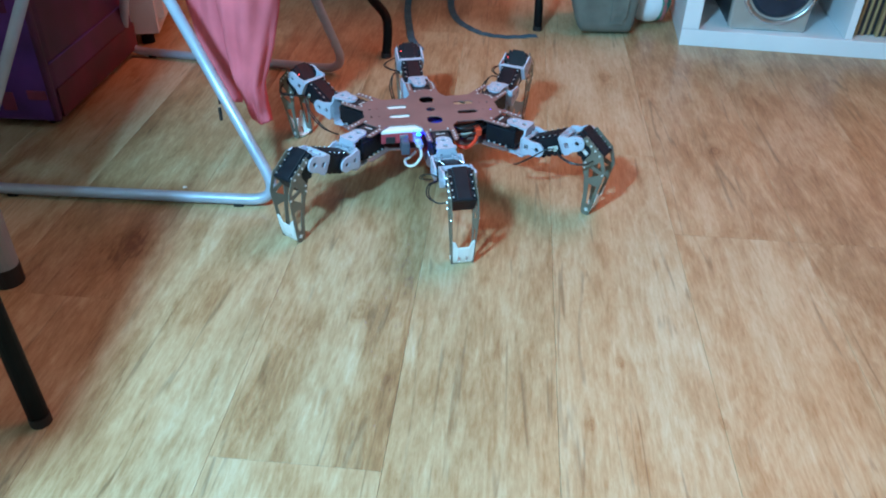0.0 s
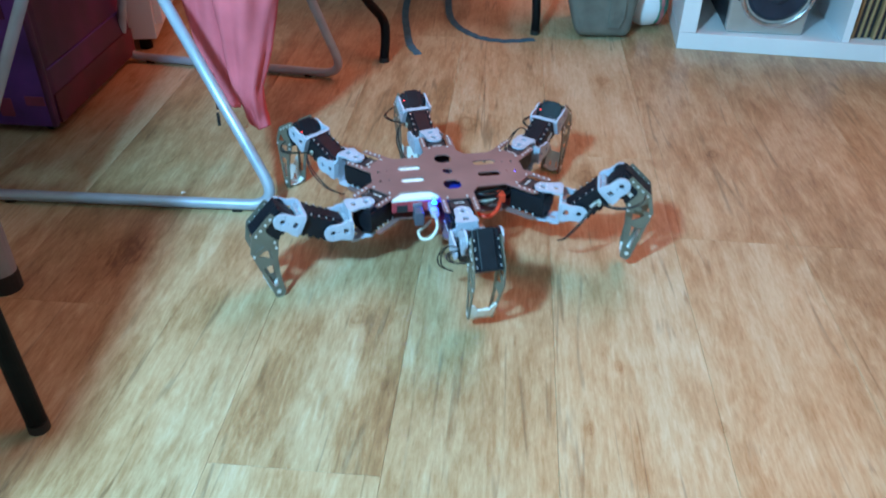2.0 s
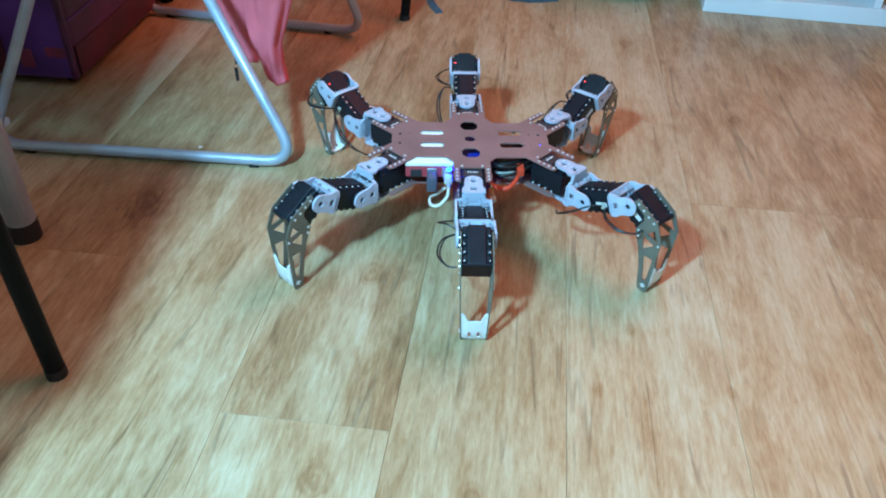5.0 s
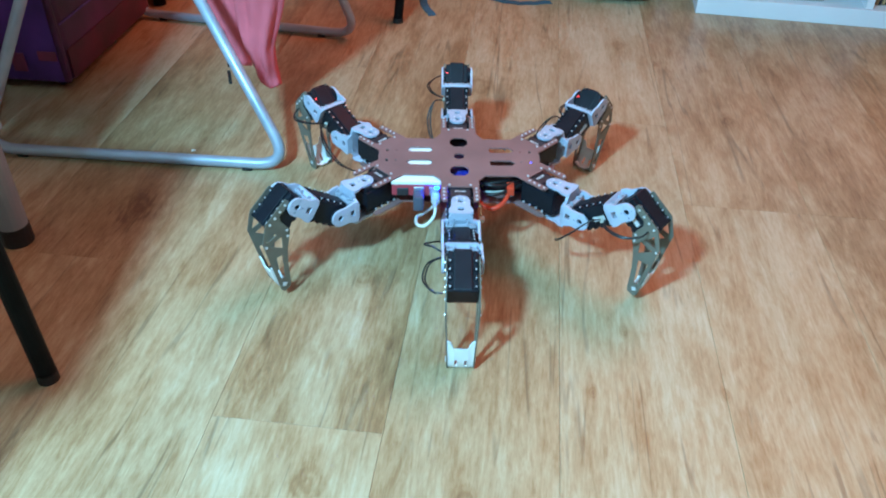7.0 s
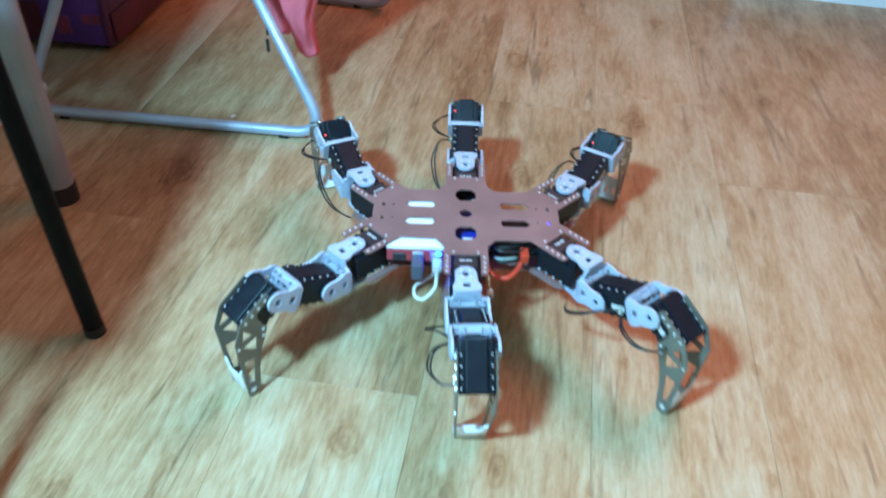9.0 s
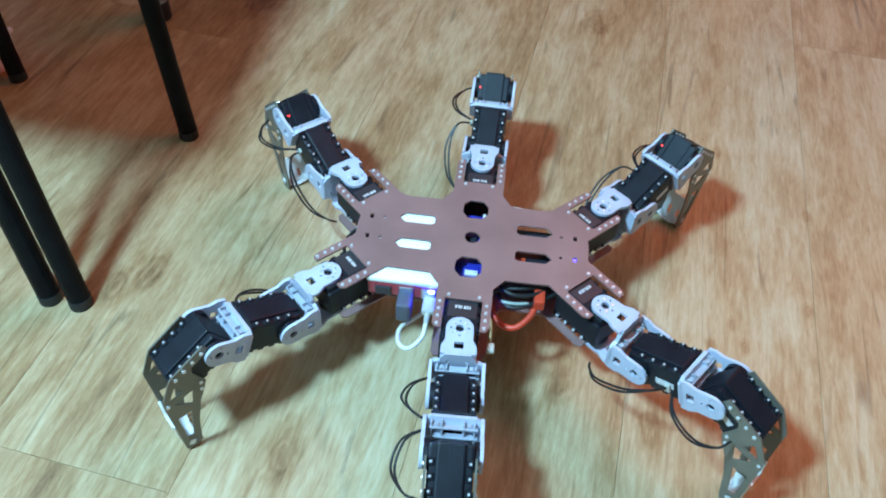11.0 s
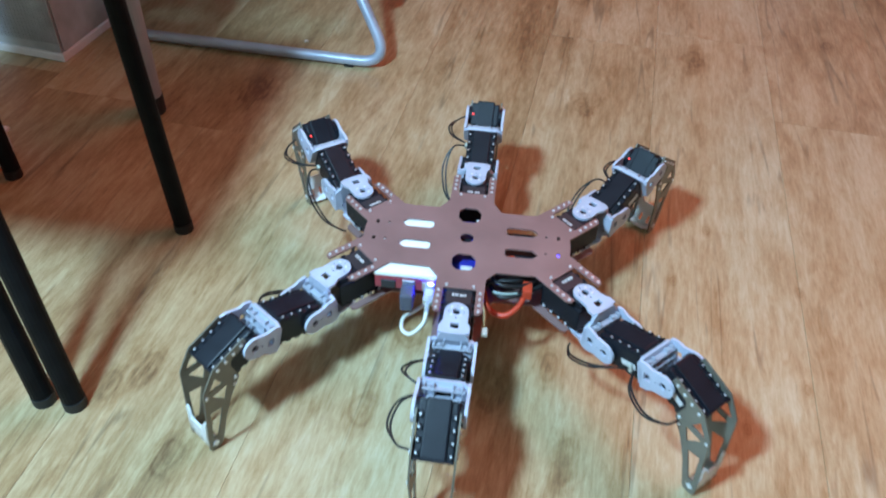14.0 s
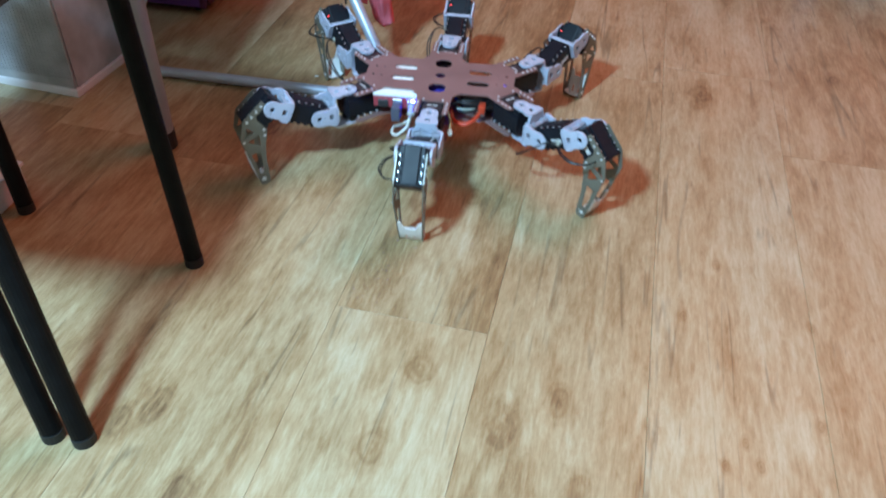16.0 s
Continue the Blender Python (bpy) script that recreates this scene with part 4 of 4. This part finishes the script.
def helmet():
    """White and green round thing with a red rim, half behind the bag."""
    top = new("toy_ball")
    top.matrix_basis = pose(0.580, 2.10, 0)
    tagged(top, "white and green soft ball with a faded red edge", "ball")
    bm = bmesh.new()
    bmesh.ops.create_uvsphere(bm, u_segments=28, v_segments=16, radius=0.052)
    bmesh.ops.translate(bm, vec=(0, 0, 0.054), verts=bm.verts)
    part("shell", bm, WHITE, top, "white shell", smooth=True)
    bm = bmesh.new()
    bmesh.ops.create_uvsphere(bm, u_segments=28, v_segments=16, radius=0.0535)
    bmesh.ops.delete(bm, geom=[v for v in bm.verts if v.co.x < 0.016], context="VERTS")
    bmesh.ops.translate(bm, vec=(0, 0, 0.054), verts=bm.verts)
    bmesh.ops.solidify(bm, geom=bm.faces[:], thickness=0.002)
    part("panel", bm, GREEN, top, "green side panel", smooth=True)
    ring = [Vector((0.030, 0.045 * math.cos(a), 0.054 + 0.045 * math.sin(a))) for a in [2 * math.pi * i / 30 for i in range(31)]]
    part("rim", tube(ring, 0.005, 8), RED_TRIM, top, "faded red rim", smooth=True)
    return top


helmet()


def shelf_unit():
    top = new("shelf_unit")
    top.matrix_basis = pose(0.626, 1.946, 0, 0, 0, -8.65)
    tagged(top, "white cube shelf unit standing on the floor", "shelf")
    t, cell, deep, dv = 0.038, 0.320, 0.36, 0.016
    wide = 2 * t + 3 * cell + 2 * dv
    part("bottom_board", box(wide, deep, t, (wide / 2, deep / 2, t / 2), 0.0015), WHITE, top)
    part("top_board", box(wide, deep, t, (wide / 2, deep / 2, 0.732), 0.0015), WHITE, top)
    for x in (t / 2, wide - t / 2):
        part("side_board", box(t, deep, 0.673, (x, deep / 2, 0.3755), 0.0015), WHITE, top)
    for i in (1, 2):
        part("divider", box(dv, deep - 0.004, 0.673, (t + i * cell + (i - 0.5) * dv, deep / 2 + 0.002, 0.3755), 0.001), WHITE, top)
    for i in range(3):
        part("cross_board", box(cell, deep - 0.004, dv, (t + i * (cell + dv) + cell / 2, deep / 2 + 0.002, t + cell + dv / 2), 0.001), WHITE, top)
    part("back_board", box(wide - 2 * t, 0.006, 0.673, (wide / 2, deep - 0.01, 0.3755)), WHITE, top)
    return top, t, cell, dv


SHELF, ST, SCELL, SDIV = shelf_unit()


def loudspeaker():
    top = new("loudspeaker")
    top.matrix_basis = SHELF.matrix_basis @ pose(ST + 0.061, 0.022, ST, 0, 0, 2)
    tagged(top, "champagne-coloured loudspeaker with a large dark cone on a shelf", "loudspeaker")
    w, d, h = 0.185, 0.22, 0.27
    part("cabinet", box(w - 0.02, d, h, (w / 2, d / 2 + 0.02, h / 2), 0.004), PORT, top, "dark cabinet")
    bm = box(w, 0.022, h, (w / 2, 0.011, h / 2), 0.008, 3)
    for v in bm.verts:
        s = min(v.co.z / 0.05, 1)
        v.co.x = w / 2 + (v.co.x - w / 2) * (0.92 + 0.08 * s)
    part("front_panel", bm, SPEAKER, top, "brushed champagne front")
    c = Matrix.Translation((w / 2 + 0.012, -0.001, 0.100)) @ Matrix.Rotation(radians(90), 4, "X")
    ring = [Vector((w / 2 + 0.012 + 0.078 * math.cos(a), -0.002, 0.100 + 0.078 * math.sin(a))) for a in [2 * math.pi * i / 40 for i in range(41)]]
    part("trim_ring", tube(ring, 0.0055, 8), STEEL, top, "bright metal ring", smooth=True)
    cone = part("cone", rod(0.074, 0.012, (0, 0, 0), 40, 0.060, c), CONE, top, "dark blue-black cone")
    part("dust_cap", rod(0.030, 0.010, (0, 0, 0.010), 28, 0.018, c), CONE, cone)
    bars = bmesh.new()
    for i, hgt in enumerate((0.004, 0.006, 0.003, 0.007, 0.004)):
        put(bars, box(0.0040, 0.0006, hgt, (0.022, -0.0006, 0.075 + i * 0.0105)))
    part("print", bars, PORT, top, "small dark print")
    return top


loudspeaker()


def folders():
    """A row of thin card sleeves with dark gaps in the next compartment."""
    first = None
    for i in range(16):
        x = ST + SCELL + SDIV + 0.012 + i * 0.0152
        m = SHELF.matrix_basis @ pose(x, 0.035 + 0.004 * ((i * 7) % 3), ST, 0, 1.5, 0)
        if first is None:
            first = new("record_sleeve")
            first.matrix_basis = m
            tagged(first, "thin tan and black card sleeve standing on a shelf", "sleeve", "sleeves on the shelf")
            part("spine", box(0.0062, 0.25, 0.25, (0.0031, 0.125, 0.1255), 0.0012, 1), CARD, first, "tan spine")
            part("cover", box(0.0072, 0.244, 0.246, (0.0104, 0.126, 0.1232), 0.001, 1), PORT, first, "black cover")
        else:
            copy_thing(first, m)


folders()


# ---- floor boards, last ----
def boards():
    turn = pose(0, 0, 0, 0, 0, -PLANK_TURN)
    back = turn.inverted()
    lo_x, hi_x, lo_y, hi_y = X0 - 0.2, X1 + 0.2, Y0 - 0.1, Y1 + 0.1
    first = (back @ Vector((0.0355, 0.93, 0))).x
    ends = {0: 1.38, -2: 0.30, -3: 0.95, 1: 0.15, -1: (back @ Vector((-0.09, 0.72, 0))).y, 2: (back @ Vector((0.49, 1.156, 0))).y}
    length, gap = 1.29, 0.0003
    meshes = {}
    rng = random.Random(4)
    for i in range(-12, 14):
        x = first + i * PLANK_W
        y = ends.get(i, rng.uniform(0, length)) - 4 * length
        while y < hi_y + 0.6:
            a, b = max(y, lo_y - 0.3), min(y + length, hi_y + 0.4)
            y += length
            if b - a < 0.02:
                continue
            c = turn @ Vector((x + PLANK_W / 2, (a + b) / 2, 0))
            if not (lo_x - 0.1 < c.x < hi_x + 0.1):
                continue
            key = round(b - a, 4)
            if key not in meshes:
                bm = box(PLANK_W - gap, b - a - gap, 0.010, (0, 0, -0.005), 0.0002, 1)
                me = bpy.data.meshes.new("board")
                bm.to_mesh(me)
                bm.free()
                me.materials.append(OAK)
                meshes[key] = me
            ob = new("board", meshes[key])
            ob.parent = FLOOR
            ob.matrix_basis = Matrix.Translation(c) @ turn


boards()


# ---- how the robot walks ----
BODY_ROWS = [
    (0, 0.057, 1.340, 11.3),
    (0.5, 0.058, 1.345, 11.1),
    (1, 0.062, 1.312, 11.6),
    (1.5, 0.065, 1.230, 9.7),
    (2, 0.086, 1.155, 10.7),
    (2.5, 0.089, 1.096, 9.6),
    (3, 0.096, 1.117, 2.8),
    (3.2, 0.094, 1.119, 3.1),
    (3.35, 0.094, 1.132, 2.6),
    (5, 0.094, 1.132, 2.6),
    (5.2, 0.094, 1.132, 2.6),
    (7.5, 0.084, 1.055, 1.4),
    (8, 0.076, 1.008, 1.7),
    (8.5, 0.068, 0.964, 2.1),
    (9, 0.054, 0.892, 2.4),
    (9.5, 0.038, 0.734, 1.5),
    (9.7, 0.032, 0.667, 0.6),
    (10, 0.021, 0.571, 2.0),
    (10.2, 0.018, 0.562, 2.4),
    (12.3, 0.015, 0.565, 1.8),
    (12.5, 0.016, 0.567, 1.8),
    (13, 0.016, 0.587, 1.4),
    (13.5, 0.008, 0.624, 1.5),
    (14, -0.001, 0.687, 1.0),
    (14.5, -0.017, 0.749, 0.5),
    (15, -0.044, 0.871, 1.4),
    (15.5, -0.072, 0.991, 0.9),
]
# per leg: seconds, reach from the hip axle, bearing, height of the foot
BACK_LEFT = [(0, 0.126, 128, 0), (0.5, 0.135, 125, 0), (1, 0.144, 119, 0), (1.5, 0.154, 116, 0), (2, 0.159, 125, 0), (2.5, 0.133, 114, 0.019), (3, 0.134, 154, 0), (3.2, 0.130, 154, 0),
             (3.35, 0.120, 132, 0), (5.2, 0.120, 132, 0), (7.5, 0.127, 133, 0), (8, 0.149, 119, 0), (8.5, 0.122, 139, 0), (9, 0.159, 116, 0), (9.5, 0.154, 115, 0.028), (9.7, 0.165, 147, 0.019),
             (10, 0.140, 124, 0.010), (10.2, 0.135, 133, 0), (12.5, 0.137, 132, 0), (13, 0.137, 135, 0), (13.5, 0.106, 141, 0), (14, 0.137, 127, 0), (14.5, 0.102, 144, 0), (15, 0.118, 132, 0),
             (15.5, 0.148, 126, 0), (16, 0.133, 128, 0)]
BACK_RIGHT = [(0, 0.128, 56, 0), (0.5, 0.129, 50, 0), (1, 0.144, 52, 0), (1.5, 0.148, 60, 0.019), (2, 0.142, 49, 0), (2.5, 0.129, 52, 0.019), (3, 0.116, 35, 0), (3.2, 0.112, 34, 0),
              (3.35, 0.121, 49, 0), (5.2, 0.121, 49, 0), (7.5, 0.125, 50, 0), (8, 0.154, 60, 0), (8.5, 0.120, 48, 0), (9, 0.164, 58, 0), (9.5, 0.156, 62, 0.028), (9.7, 0.158, 31, 0.019),
              (10, 0.136, 50, 0.006), (10.2, 0.144, 48, 0), (12.5, 0.150, 50, 0), (13, 0.140, 48, 0), (13.5, 0.114, 39, 0), (14, 0.150, 53, 0), (14.5, 0.125, 34, 0), (15, 0.133, 43, 0),
              (15.5, 0.150, 61, 0), (16, 0.143, 56, 0)]
FRONT_LEFT = [(0, 0.147, -138, 0), (0.5, 0.142, -140, 0.019), (1, 0.133, -145, 0), (1.5, 0.165, -134, 0.010), (2, 0.125, -169, 0), (2.5, 0.166, -137, 0), (3, 0.147, -141, 0), (3.2, 0.150, -138, 0),
              (3.35, 0.157, -134, 0), (5.2, 0.157, -134, 0), (7.5, 0.128, -142, 0.012), (8, 0.164, -131, 0), (8.5, 0.127, -140, 0), (9, 0.155, -134, 0), (9.5, 0.160, -138, 0), (9.7, 0.152, -154, 0),
              (10, 0.162, -135, 0), (10.2, 0.157, -134, 0), (12.5, 0.159, -135, 0), (13, 0.168, -133, 0), (13.5, 0.150, -139, 0), (14, 0.176, -127, 0), (14.5, 0.146, -142, 0),
              (15, 0.127, -160, 0.014), (15.5, 0.162, -129, 0.019), (16, 0.135, -146, 0)]
FRONT = [(0, .154, -91, 0), (.5, .159, -92, 0), (1, .146, -92, 0), (1.5, .120, -86, .023), (2, .100, -89, .019), (2.5, .104, -89, .019), (3, .219, -93, 0), (3.2, .208, -92, 0),
         (3.35, .163, -91, 0), (4, .168, -91, 0), (5.2, .168, -91, 0), (7.5, .171, -90, 0), (8, .121, -87, 0), (8.5, .181, -93, 0), (9, .118, -86, 0), (9.5, .115, -83, .019), (9.7, .140, -86, 0),
         (10, .152, -87, 0), (10.2, .156, -87, 0), (12.5, .156, -87, 0), (13, .150, -87, 0), (13.5, .146, -87, 0), (14, .152, -91, 0), (14.5, .173, -87, 0), (15, .192, -90, 0),
         (15.5, .137, -92, 0), (16, .128, -91, 0)]
FRONT_RIGHT = [(0, 0.139, -44, 0), (0.5, 0.131, -44, 0.019), (1, 0.123, -35, 0), (1.5, 0.154, -54, 0.009), (2, 0.121, -21, 0.019), (2.5, 0.143, -45, 0), (3, 0.135, -40, 0), (3.2, 0.144, -45, 0),
               (3.35, 0.155, -47, 0), (5.2, 0.155, -47, 0), (7.5, 0.130, -37, 0.012), (8, 0.155, -49, 0), (8.5, 0.135, -35, 0), (9, 0.154, -49, 0), (9.5, 0.165, -38, 0), (9.7, 0.162, -27, 0),
               (10, 0.166, -34, 0), (10.2, 0.166, -37, 0), (12.5, 0.161, -36, 0), (13, 0.167, -35, 0), (13.5, 0.162, -35, 0), (14, 0.174, -46, 0), (14.5, 0.142, -40, 0),
               (15, 0.129, -24, 0.014), (15.5, 0.166, -47, 0.019), (16, 0.128, -37, 0)]
BACK = [(0, .120, 90, 0), (.5, .120, 91, .01), (1, .120, 91, 0), (1.5, .120, 98, 0), (2, .120, 98, 0), (2.5, .120, 96, 0), (3, .120, 90, 0), (3.2, .120, 90, 0), (3.35, .120, 90, 0),
        (5.2, .120, 90, 0), (7.5, .120, 90, .01), (8, .120, 90, 0), (8.5, .120, 90, 0), (9, .120, 90, 0), (9.5, .120, 90, 0), (9.7, .120, 90, 0), (10, .120, 90, 0), (10.2, .120, 89, 0),
        (12.5, .120, 89, 0), (13, .120, 89, 0), (13.5, .120, 89, 0), (14, .120, 89, 0), (14.5, .120, 89, 0), (15, .120, 89, .01), (15.5, .120, 89, 0), (16, .120, 89, 0)]
FEET = {"back_left": BACK_LEFT, "back_right": BACK_RIGHT, "front_left": FRONT_LEFT, "front": FRONT, "front_right": FRONT_RIGHT, "back": BACK}


def foot_at(rows, t):
    for (t0, *a), (t1, *b) in zip(rows, rows[1:]):
        if t <= t1:
            s = (t - t0) / (t1 - t0)
            s = s * s * (3 - 2 * s)
            step = math.hypot(b[0] - a[0], 0.15 * radians(b[1] - a[1]))
            hop = 0.016 * math.sin(math.pi * s) if step > 0.02 and t1 - t0 < 1 else 0
            return [p + (q - p) * s for p, q in zip(a, b)][:2] + [a[2] + (b[2] - a[2]) * s + hop]
    return rows[-1][1:]


def leg_pose(leg, reach, bearing, height):
    """Poses of hip bracket, thigh and shin that bring the foot there."""
    cx, cy, _ = HIPS[leg]
    vx, vz = reach - L1, height - MID
    d = min(math.hypot(vx, vz), L2 + L3 - 0.002)
    thigh = math.atan2(vz, vx) + math.acos(max(-1, min(1, (L2 * L2 + d * d - L3 * L3) / (2 * L2 * d))))
    shin = math.atan2(vz - L2 * math.sin(thigh), vx - L2 * math.cos(thigh)) - TIP_TURN
    hip = pose(cx, cy, MID, 0, 0, bearing)
    femur = hip @ pose(L1, 0, 0, 0, -math.degrees(thigh), 0)
    tibia = femur @ pose(L2, 0, 0, 0, -math.degrees(shin - thigh), 0)
    return hip, femur, tibia


def motions():
    walk(ROBOT, [(t, pose(x, y, 0, 0, 0, turn)) for t, x, y, turn in BODY_ROWS])
    # a foot catches the rack and drags it a little
    for ob in (RACK, GARMENT):
        walk(ob, [(t, pose(x, y, 0)) for t, x, y in ((0, 0, 0), (8.5, 0, 0), (9.5, -0.006, -0.008), (10.2, -0.007, -0.010), (12.3, -0.008, -0.014), (16, -0.009, -0.018))])
    times = [i / 10 for i in range(161) if not (35 < i < 51 and i % 5) and not (104 < i < 122 and i % 4)]
    for leg, parts in LINKS.items():
        poses = [(t, leg_pose(leg, *foot_at(FEET[leg], t))) for t in times]
        for i, ob in enumerate(parts):
            walk(ob, [(t, p[i]) for t, p in poses])


motions()
